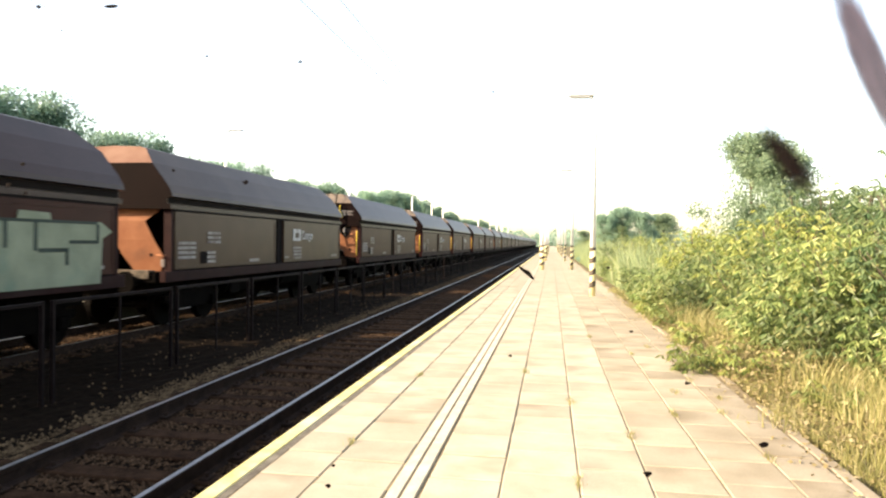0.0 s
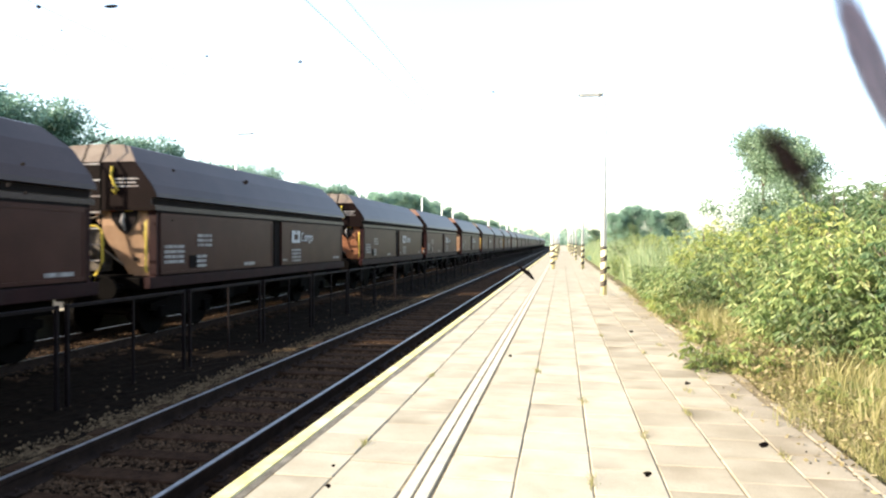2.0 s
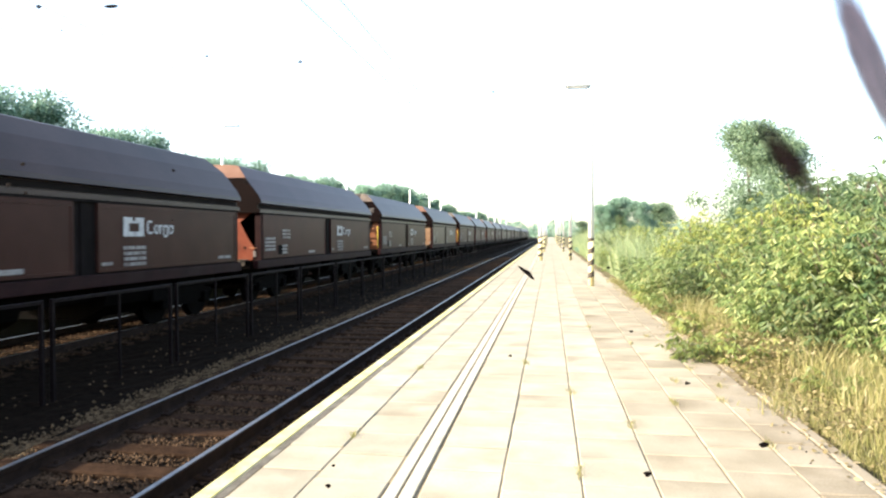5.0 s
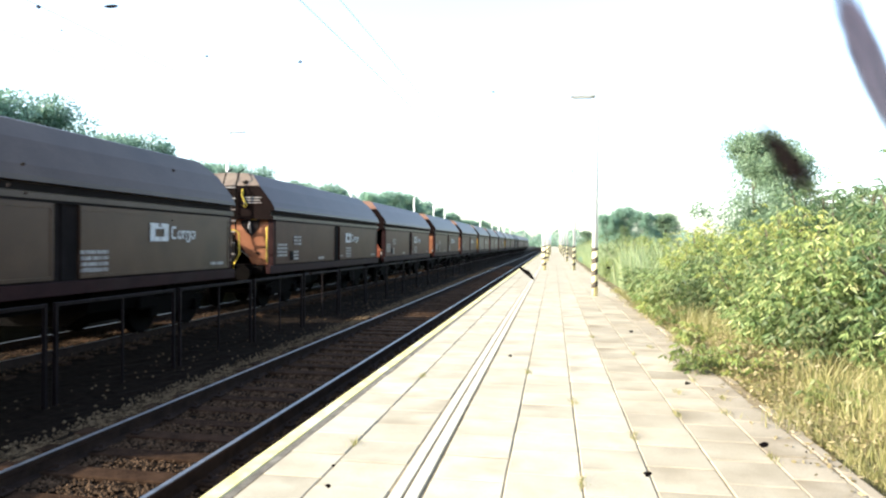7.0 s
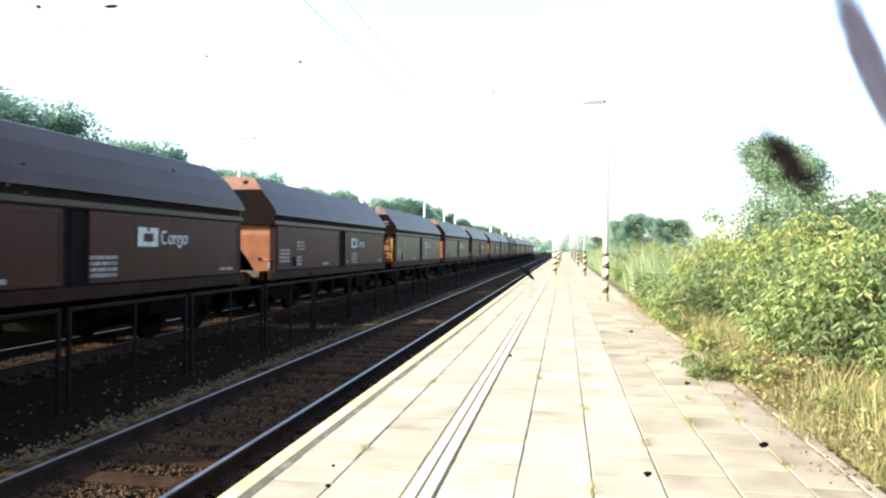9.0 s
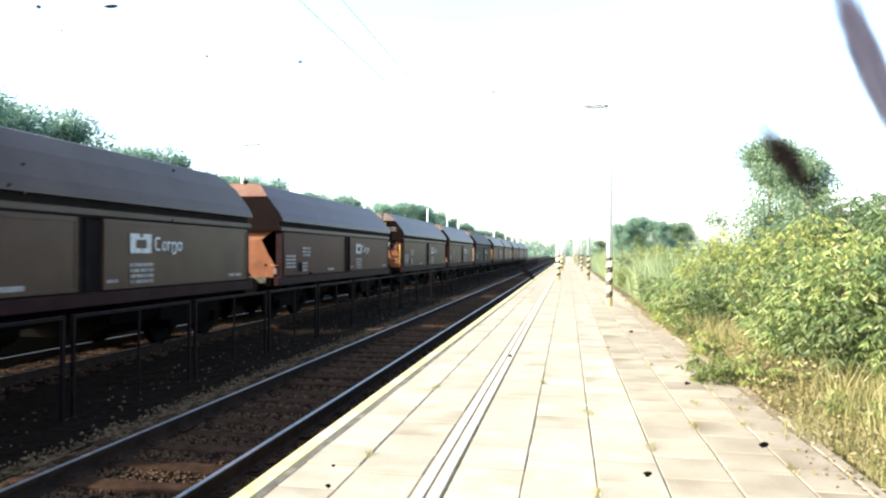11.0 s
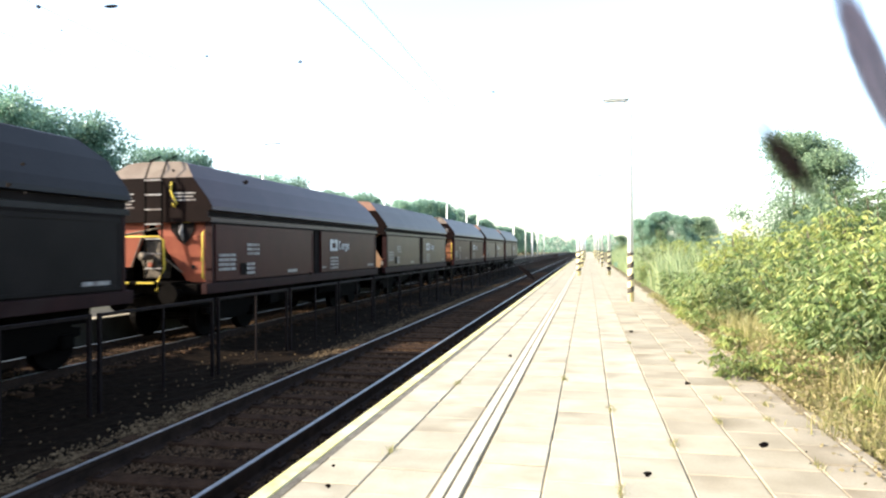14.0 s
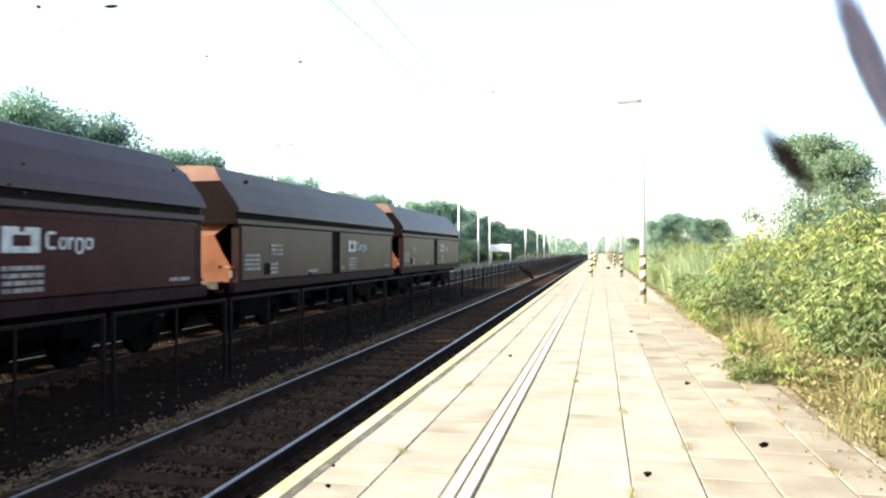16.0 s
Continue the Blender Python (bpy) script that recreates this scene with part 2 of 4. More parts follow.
# ---------------------------------------------------------------- mesh helpers
def box(bm, x0, x1, y0, y1, z0, z1, bevel=0.0):
    vs = [bm.verts.new((x, y, z)) for z in (z0, z1) for x, y in ((x0, y0), (x1, y0), (x1, y1), (x0, y1))]
    fs = [bm.faces.new([vs[i] for i in f]) for f in ((3, 2, 1, 0), (4, 5, 6, 7), (0, 1, 5, 4), (1, 2, 6, 5), (2, 3, 7, 6), (3, 0, 4, 7))]
    if bevel:
        edges = {e for f in fs for e in f.edges}
        bmesh.ops.bevel(bm, geom=list(edges), offset=bevel, segments=1, affect="EDGES")
    return bm


def tube(bm, points, radii, sides=8):
    """A round bar through the points; radii: one number or one for each point."""
    points = [Vector(p) for p in points]
    if not hasattr(radii, "__len__"):
        radii = [radii] * len(points)
    rings = []
    for i, p in enumerate(points):
        d = (points[min(i + 1, len(points) - 1)] - points[max(i - 1, 0)]).normalized()
        side = d.cross(Vector((0, 0, 1)) if abs(d.z) < 0.95 else Vector((1, 0, 0))).normalized()
        up = side.cross(d)
        rings.append([bm.verts.new(p + radii[i] * (math.cos(a) * side + math.sin(a) * up)) for a in (2 * math.pi * k / sides for k in range(sides))])
    for a, b in zip(rings, rings[1:]):
        for k in range(sides):
            bm.faces.new((a[k], a[(k + 1) % sides], b[(k + 1) % sides], b[k]))
    bm.faces.new(rings[0][::-1])
    bm.faces.new(rings[-1])
    return bm


def prism(bm, outline, axis, a, b):
    """A flat outline pushed from a to b along the axis 'x' or 'y'; the outline is in the two other axes."""
    def at(p, s):
        return (s, p[0], p[1]) if axis == "x" else (p[0], s, p[1])
    lo, hi = [bm.verts.new(at(p, a)) for p in outline], [bm.verts.new(at(p, b)) for p in outline]
    k = len(outline)
    bm.faces.new(lo)
    bm.faces.new(hi[::-1])
    for i in range(k):
        bm.faces.new((lo[i], hi[i], hi[(i + 1) % k], lo[(i + 1) % k]))
    return bm


def mesh_of(name, bm, material, smooth=False):
    bmesh.ops.recalc_face_normals(bm, faces=bm.faces)
    me = bpy.data.meshes.new(name)
    bm.to_mesh(me)
    bm.free()
    me.materials.append(material)
    if smooth:
        for p in me.polygons:
            p.use_smooth = True
    return me


def part(name, bm, material, parent, label="", smooth=False):
    ob = new(name, mesh_of(name, bm, material, smooth))
    ob.parent = parent
    return tagged(ob, label)


def piece(name, me, parent, m):
    ob = new(name, me)
    ob.parent = parent
    ob.matrix_basis = m
    return ob


def thing(name, label, category, group="", kind="", m=None):
    ob = new(name)
    ob.empty_display_size = 0.2
    if m is not None:
        ob.matrix_basis = m
    return tagged(ob, label, category, group, kind)


def bm_():
    return bmesh.new()


def leaves_mesh(name, centres, ways, lengths, widths, material, rng, fold=0.25):
    """Many single leaves, each a folded diamond of four triangles' worth of two quads."""
    n = len(centres)
    ways = ways / np.linalg.norm(ways, axis=1, keepdims=True)
    rnd = rng.normal(size=(n, 3))
    side = np.cross(ways, rnd)
    side /= np.linalg.norm(side, axis=1, keepdims=True) + 1e-9
    nrm = np.cross(side, ways)
    L, W = lengths[:, None], widths[:, None]
    base, tip = centres, centres + ways * L
    mid = centres + ways * L * 0.45 - nrm * W * fold
    left, right = mid + side * W * 0.5 + nrm * W * fold, mid - side * W * 0.5 + nrm * W * fold
    verts = np.stack([base, left, tip, right], 1).reshape(-1, 3)
    idx = np.arange(n)[:, None] * 4
    faces = np.concatenate([idx + np.array([[0, 1, 2]]), idx + np.array([[0, 2, 3]])])
    me = bpy.data.meshes.new(name)
    me.from_pydata(verts.tolist(), [], faces.tolist())
    me.materials.append(material)
    return me


def blades_mesh(name, roots, heights, widths, lean, material, rng):
    """Upright grass blades in three bending segments."""
    n = len(roots)
    a = rng.uniform(0, 2 * np.pi, n)
    side = np.stack([np.cos(a), np.sin(a), np.zeros(n)], 1)
    b = rng.uniform(0, 2 * np.pi, n)
    bend = np.stack([np.cos(b), np.sin(b), np.zeros(n)], 1) * (rng.uniform(0.1, 1, n) * lean)[:, None]
    up = np.array([[0, 0, 1.0]])
    H, W = heights[:, None], widths[:, None]
    p1 = roots + up * H * 0.55 + bend * H * 0.3
    p2 = roots + up * H * 0.92 + bend * H
    verts = np.stack([roots - side * W / 2, roots + side * W / 2, p1 - side * W * 0.4, p1 + side * W * 0.4, p2], 1).reshape(-1, 3)
    idx = np.arange(n)[:, None] * 5
    tris = np.concatenate([idx + np.array([[0, 1, 3]]), idx + np.array([[0, 3, 2]]), idx + np.array([[2, 3, 4]])])
    me = bpy.data.meshes.new(name)
    me.from_pydata(verts.tolist(), [], tris.tolist())
    me.materials.append(material)
    return me


# ---------------------------------------------------------------- ground and tracks
def ground():
    bm = bm_()
    xs = [-1500, -300, -60, -24, -17.5, -11.4, -7.6, -7.0, -5.9, -5.2, -2.5, -2.2, 2.0, 3.0, 6, 14, 60, 300, 1500]
    zs = [-0.3, -0.3, -0.3, -0.3, -0.4, -0.9, -0.9, -0.9, -0.9, -0.9, -0.9, -0.9, -0.10, -0.06, 0.0, 0.1, 0.1, 0, 0]
    ys = [-400, -60, -20, 0, 20, 60, 150, 400, 2500]
    grid = [[bm.verts.new((x, y, z)) for x, z in zip(xs, zs)] for y in ys]
    for a, b in zip(grid, grid[1:]):
        for i in range(len(xs) - 1):
            bm.faces.new((a[i], a[i + 1], b[i + 1], b[i]))
    ob = new("ground", mesh_of("ground", bm, EARTH))
    tagged(ob, "dry earth with sparse grass beside the railway", "ground", kind="structure")


def ballast():
    """The stone bed of both tracks, uneven, with single stones on it."""
    rng = np.random.default_rng(3)
    xs = np.arange(-11.35, -2.14, 0.15)
    ys = np.concatenate([np.arange(-24, 1.5, 1.5), np.arange(1.5, 40, 0.3), np.arange(40, 400, 6.0)])
    verts, faces = [], []
    for y in ys:
        for x in xs:
            d1, d2 = abs(x - TRACK_1), abs(x - TRACK_2)
            h = -0.572 if d2 < 1.3 else -0.605 if d1 < 1.3 else -0.605 - 0.09 * min(1.0, (min(d1, d2) - 1.3) / 0.4)
            h += rng.normal() * 0.012 + 0.03 * noise.noise((x * 1.5, y * 1.5, 0))
            verts.append((x, y, h))
    w = len(xs)
    for j in range(len(ys) - 1):
        for i in range(w - 1):
            faces.append((j * w + i, j * w + i + 1, (j + 1) * w + i + 1, (j + 1) * w + i))
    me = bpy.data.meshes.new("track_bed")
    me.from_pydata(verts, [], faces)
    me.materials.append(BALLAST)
    tagged(new("track_bed", me), "brown ballast bed under the two tracks, darkened to paint in shade", "ballast", kind="structure")
    # single stones
    n = 95000
    y = 2.5 + 60 * rng.random(n) ** 1.7
    pick = rng.random(n)
    x = np.where(pick < 0.42, np.clip(rng.normal(-5.16, 0.22, n), -5.72, -4.7), np.where(pick < 0.992, rng.uniform(-5.1, -2.3, n), rng.uniform(-7.5, -5.6, n)))
    between = np.abs((y + 9.1) % 0.61 - 0.305) < 0.20
    keep = (np.abs(x - TRACK_1) > 1.3) | between | (rng.random(n) < 0.38)
    x, y = x[keep], y[keep]
    # the far track, whose sleepers lie deep in the stones
    m = 16000
    x = np.concatenate([x, rng.uniform(-10.7, -8.3, m)])
    y = np.concatenate([y, 3 + 50 * rng.random(m) ** 1.5])
    n = len(x)
    z = np.where(np.abs(x - TRACK_1) < 1.3, -0.60, np.where(x < -8.2, -0.568, -0.66)) + 0.012
    size = rng.uniform(0.012, 0.032, n)
    base = np.array([(1, 0, 0), (-1, 0.2, 0), (0, 1, 0.1), (0.1, -1, 0), (0.1, 0.1, 0.8), (0, 0, -0.8)])
    tri = np.array([(0, 2, 4), (2, 1, 4), (1, 3, 4), (3, 0, 4), (2, 0, 5), (1, 2, 5), (3, 1, 5), (0, 3, 5)])
    jit = base[None] * rng.uniform(0.6, 1.3, (n, 6, 3)) * size[:, None, None]
    a = rng.uniform(0, 6.28, n)
    c, s = np.cos(a)[:, None], np.sin(a)[:, None]
    pts = np.stack([jit[..., 0] * c - jit[..., 1] * s + x[:, None], jit[..., 0] * s + jit[..., 1] * c + y[:, None], jit[..., 2] + z[:, None]], -1)
    me = bpy.data.meshes.new("ballast_stones")
    me.from_pydata(pts.reshape(-1, 3).tolist(), [], (np.arange(n)[:, None, None] * 6 + tri[None]).reshape(-1, 3).tolist())
    me.materials.append(STONE)
    me.materials.append(STONE_BROWN)
    brown = np.repeat(((np.abs(x - TRACK_1) < 1.22) | (x < -8)).astype(np.int32), len(tri))
    me.polygons.foreach_set("material_index", brown)
    tagged(new("ballast_stones", me), "loose pale ballast stones beside the rails", "stones", kind="stuff")


def rail_section():
    half = [(0.036, 0.0), (0.036, -0.035), (0.010, -0.05), (0.010, -0.135), (0.07, -0.155), (0.07, -0.165)]
    return half + [(-x, z) for x, z in half[::-1]]


def track(name, centre, label):
    top = thing(name, label, "railway track", m=pose(centre, 0, RAIL_Z))
    for s in (-0.752, 0.752):
        bm = bm_()
        prism(bm, [(x + s, z) for x, z in rail_section()], "y", -60, 700)
        r = part("rail", bm, RAIL_SIDE, top, "rusty steel rail with a shiny running surface")
        bm = bm_()
        box(bm, s - 0.026, s + 0.022, -60, 700, 0.001, 0.005)
        part("running_surface", bm, RAIL_TOP, r, "shiny worn steel")
    return top


def sleepers(top, count):
    bm = bm_()
    box(bm, -1.3, 1.3, -0.12, 0.12, -0.33, -0.145, 0.012)
    me = mesh_of("sleeper", bm, SLEEPER)
    rng = random.Random(5)
    for i in range(count):
        piece("sleeper", me, top, pose(rng.uniform(-0.03, 0.03), -9.1 + 0.61 * i, rng.uniform(-0.012, 0.012), 0, 0, rng.uniform(-0.8, 0.8)))
    bm = bm_()
    box(bm, -0.045, 0.045, -0.07, 0.07, -0.145, -0.12, 0.006)
    tube(bm, [(0, 0, -0.121), (0, 0, -0.085)], 0.018, 6)
    me = mesh_of("rail_fastening", bm, RAIL_SIDE)
    for i in range(18, 50 if count > 50 else 18):
        for x in (-0.862, -0.642, 0.642, 0.862):
            piece("rail_fastening", me, top, pose(x, -9.1 + 0.61 * i, 0))


# ---------------------------------------------------------------- platform
COLUMNS = [(-1.90, -1.487, 5.26), (-1.487, -0.99, 5.12), (-0.774, -0.294, 5.39), (-0.294, 0.200, 6.08), (0.200, 0.655, 5.24),
           (0.655, 1.122, 4.91), (1.122, 1.58, 5.12), (1.58, 1.93, 5.3)]


def platform():
    top = thing("platform", "sunlit concrete slab platform with a yellow edge line", "platform", kind="structure")
    bm = bm_()
    box(bm, -2.06, 2.05, -40, 420, -0.75, -0.0085)
    part("platform_body", bm, JOINT, top, "soil-filled joints below the slabs")
    bm = bm_()
    box(bm, -2.10, -1.965, -40, 420, -0.17, 0.0, 0.012)
    part("edge_stone", bm, YELLOW_LINE, top, "platform edge painted yellow")
    bm = bm_()
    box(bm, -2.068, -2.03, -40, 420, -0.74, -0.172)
    part("edge_wall", bm, EDGE_SHADED, top, "concrete edge wall, its shade painted dark")
    bm = bm_()
    box(bm, -1.963, -1.902, -40, 420, -0.10, -0.006, 0.004)
    part("edge_gutter", bm, GUTTER, top, "grey worn strip beside the yellow line")
    for x0, x1 in ((-0.976, -0.897), (-0.880, -0.796)):
        bm = bm_()
        box(bm, x0, x1, -40, 420, -0.08, 0.004, 0.004)
        part("guide_strip", bm, STRIP_WHITE, top, "white guide strip")
    bm = bm_()
    rng = random.Random(8)
    y = -10.0
    while y < 160:
        w = 1.0
        dx = rng.uniform(-0.035, 0.035)
        box(bm, 1.945 + dx, 2.055 + dx, y + 0.006, y + w - 0.006, -0.3, -0.004 + rng.uniform(-0.014, 0.016), 0.016)
        y += w
    part("kerb", bm, CONCRETE_OLD, top, "weathered concrete kerb stones", )
    return top


def slabs(top):
    """The slabs of the platform: those nearby one by one, the rest joined."""
    rng = random.Random(21)
    far = bm_()
    for x0, x1, phase in COLUMNS:
        w = x1 - x0
        meshes = []
        for v in range(3):
            bm = bm_()
            g = 0.006 + 0.0025 * v
            box(bm, -w / 2 + g * 0.55, w / 2 - g * 0.55, -0.25 + g, 0.25 - g, -0.06, 0.0, 0.007)
            meshes.append(mesh_of("paving_slab", bm, CONCRETE if x1 < 1.0 else CONCRETE_WORN if x1 < 1.6 else CONCRETE_OLD))
        start = phase - 0.25 - 0.5 * math.ceil((phase + 12) / 0.5)
        n = 0
        while True:
            y = start + 0.5 * n
            n += 1
            if y > 120:
                break
            dz, rx, ry = rng.uniform(-0.004, 0.004), rng.uniform(-0.35, 0.35), rng.uniform(-0.35, 0.35)
            if 2.0 < y < 20.5:
                piece("paving_slab", rng.choice(meshes), top, pose((x0 + x1) / 2, y, dz, rx, ry, rng.uniform(-0.25, 0.25)))
            else:
                box(far, x0 + 0.007, x1 - 0.007, y - 0.244, y + 0.244, -0.06, dz)
    for x0, x1, phase in COLUMNS:
        box(far, x0 + 0.007, x1 - 0.007, 120.3, 420, -0.06, -0.001)
    ob = part("paving_slabs_beyond", far, CONCRETE, top)
    tagged(ob, "rows of pale concrete slabs", kind="stuff")


def lamp_post(with_lamp=True, height=5.9, label=""):
    top = thing("platform_lamp" if with_lamp else "striped_column", label, "lamp post" if with_lamp else "column")
    r = 0.085 if with_lamp else 0.13
    bm = bm_()
    tube(bm, [(0, 0, -0.02), (0, 0, 1.42)], r + 0.004, 14)
    part("post_foot", bm, STRIPE_YELLOW, top, "yellow and black striped foot", True)
    # winding black stripes round the foot
    for k in range(4):
        bm = bm_()
        lo, hi, m = [], [], 14
        for j in range(m + 1):
            a = 2 * math.pi * j / m
            z = 0.10 + k * 0.36 + 0.22 * j / m
            c, s = (r + 0.008) * math.cos(a), (r + 0.008) * math.sin(a)
            lo.append(bm.verts.new((c, s, z)))
            hi.append(bm.verts.new((c, s, min(z + 0.17, 1.44))))
        for j in range(m):
            bm.faces.new((lo[j], lo[j + 1], hi[j + 1], hi[j]))
        part("black_stripe", bm, STRIPE_BLACK, top, "black warning stripe")
    bm = bm_()
    if with_lamp:
        tube(bm, [(0, 0, 1.42), (0, 0, height - 0.5), (-0.02, 0, height - 0.15), (-0.12, 0, height)], [r, r * 0.8, r * 0.7, r * 0.6], 12)
    else:
        tube(bm, [(0, 0, 1.42), (0, 0, height)], r, 14)
    part("post", bm, WHITE_POST, top, "white painted steel post", True)
    if with_lamp:
        bm = bm_()
        prism(bm, [(-0.78, 5.94), (-0.70, 6.03), (-0.2, 6.06), (-0.03, 6.02), (-0.03, 5.94)], "y", -0.14, 0.14)
        bmesh.ops.bevel(bm, geom=list(bm.edges), offset=0.015, segments=1, affect="EDGES")
        part("lamp_head", bm, LAMP_GREY, top, "flat grey lamp housing")
        bm = bm_()
        box(bm, -0.72, -0.14, -0.11, 0.11, 5.90, 5.938, 0.012)
        part("diffuser", bm, SIGN_WHITE, top, "white lamp cover")
    return top


# ---------------------------------------------------------------- fence between the tracks
def fence_panel():
    top = thing("fence_panel", "dark steel fence panel between the tracks", "fence", "fence panels between the tracks")
    g, h = -0.72, 0.70
    for y in (0.10, 2.97):
        bm = bm_()
        box(bm, -0.027, 0.027, y - 0.027, y + 0.027, g - 0.1, h, 0.005)
        part("post", bm, FENCE, top)
    bm = bm_()
    box(bm, -0.016, 0.016, 1.52, 1.555, g + 0.05, h - 0.02)
    part("middle_bar", bm, FENCE, top)
    for z, t in ((h - 0.03, 0.024),):
        bm = bm_()
        box(bm, -t, t, 0.128, 2.942, z - t, z + t, 0.004)
        part("fence_rail", bm, FENCE, top)
    return top


# ---------------------------------------------------------------- overhead line
def wires():
    for x, z, label in ((TRACK_2 + 0.1, 5.15, "contact wire over the far track"), (TRACK_2, 5.75, "messenger wire over the far track"),
                        (TRACK_1, 5.2, "contact wire over the near track"), (TRACK_1, 5.75, "messenger wire over the near track")):
        bm = bm_()
        pts = []
        for k in range(0, 41):
            y = -40 + 12.5 * k
            sag = 0.0 if z < 5.5 else 0.45 * (((y % 50) - 25) / 25) ** 2
            pts.append((x, y, z + sag))
        tube(bm, pts, 0.0045, 6)
        ob = new("overhead_wire", mesh_of("overhead_wire", bm, WIRE))
        tagged(ob, label + ", thin copper", "wire", "overhead wires")


def mast(h=7.6):
    top = thing("catenary_mast", "grey steel overhead line mast behind the train", "mast", "overhead line masts")
    bm = bm_()
    tube(bm, [(0, 0, -0.4), (0, 0, h)], [0.11, 0.07], 10)
    part("mast_pole", bm, WHITE_POST, top, smooth=True)
    return top


def far_lamp():
    top = thing("far_platform_lamp", "slim white lamp post on the far platform", "lamp post", "lamps on the far platform")
    bm = bm_()
    tube(bm, [(0, 0, -0.02), (0, 0, 5.9), (0.15, 0, 6.1)], [0.075, 0.055, 0.04], 10)
    part("post", bm, WHITE_POST, top, smooth=True)
    bm = bm_()
    prism(bm, [(0.1, 6.08), (0.12, 6.17), (0.7, 6.15), (0.78, 6.08)], "y", -0.13, 0.13)
    part("lamp_head", bm, LAMP_GREY, top, "flat grey lamp housing")
    return top


def far_platform():
    top = thing("far_platform", "platform beyond the far track, dark with a pale edge strip", "platform", kind="structure")
    bm = bm_()
    box(bm, -16.6, -11.12, -40, 420, -0.7, -0.02, 0.02)
    part("platform_body", bm, FAR_TOP, top)
    bm = bm_()
    box(bm, -11.52, -11.125, -40, 420, -0.018, -0.006)
    part("edge_line", bm, CONCRETE_OLD, top, "pale edge strip")


def station_board():
    top = thing("station_board", "white station name board on two posts", "sign", m=pose(-13.9, 96.5, 0))
    for x in (-1.38, 1.38):
        bm = bm_()
        box(bm, x - 0.06, x + 0.06, -0.06, 0.06, -0.05, 2.45, 0.01)
        part("post", bm, WHITE_POST, top)
    bm = bm_()
    box(bm, -1.46, 1.46, -0.04, 0.04, 1.5, 2.5, 0.02)
    part("board", bm, SIGN_WHITE, top)


# ---------------------------------------------------------------- hopper wagons
LENGTH = 11.58
ROOF = [(1.47, 2.60), (1.53, 2.605), (1.53, 2.70), (1.45, 2.715), (1.45, 2.845), (1.57, 2.865), (1.555, 2.95), (1.46, 3.12), (1.10, 3.58), (0.75, 3.93), (0.60, 3.975), (0.0, 4.0)]


def roof_shell(bm):
    ring = ROOF + [(-x, z) for x, z in ROOF[-2::-1]]
    def end(y, inset):
        out = []
        for x, z in ring:
            up = max(0.0, z - 3.58)
            out.append(bm.verts.new((x, y + inset * up, z)))
        return out
    a, b = end(-0.12, 0.9), end(LENGTH + 0.12, -0.9)
    for i in range(len(ring) - 1):
        bm.faces.new((a[i], a[i + 1], b[i + 1], b[i]))
    return bm


def end_field(bm, y):
    """The upright wall under the slanted cap."""
    half = [p for p in ROOF if p[1] <= 3.581]
    ring = half + [(-x, z) for x, z in half[::-1]]
    prism(bm, [(x * 0.995, z) for x, z in ring], "y", y - 0.01, y + 0.01)
    return bm


def caps(bm, y0, s):
    """The slanted cap over one end wall."""
    top = [p for p in ROOF if p[1] >= 3.57]
    ring = top + [(-x, z) for x, z in top[-2::-1]]
    vs = [bm.verts.new((x, y0 + s * 0.9 * max(0.0, z - 3.58) - s * 0.004, z)) for x, z in ring]
    bm.faces.new(vs)
    return bm


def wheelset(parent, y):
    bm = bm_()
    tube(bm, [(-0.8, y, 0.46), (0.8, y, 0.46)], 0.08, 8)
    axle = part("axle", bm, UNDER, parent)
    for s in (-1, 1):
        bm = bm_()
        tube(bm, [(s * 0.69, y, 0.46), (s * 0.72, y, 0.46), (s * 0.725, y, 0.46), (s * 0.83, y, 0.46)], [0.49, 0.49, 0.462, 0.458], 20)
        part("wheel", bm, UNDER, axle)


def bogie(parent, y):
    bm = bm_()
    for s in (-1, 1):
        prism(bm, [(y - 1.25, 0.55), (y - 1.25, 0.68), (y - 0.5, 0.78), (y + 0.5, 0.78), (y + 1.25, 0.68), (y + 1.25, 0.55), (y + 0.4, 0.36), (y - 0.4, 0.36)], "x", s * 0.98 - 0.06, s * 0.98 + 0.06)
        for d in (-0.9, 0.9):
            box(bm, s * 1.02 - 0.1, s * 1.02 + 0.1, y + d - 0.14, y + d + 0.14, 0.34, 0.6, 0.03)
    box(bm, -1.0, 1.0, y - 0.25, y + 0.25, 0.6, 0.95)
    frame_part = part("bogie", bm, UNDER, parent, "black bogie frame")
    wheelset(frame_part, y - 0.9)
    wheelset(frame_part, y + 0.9)


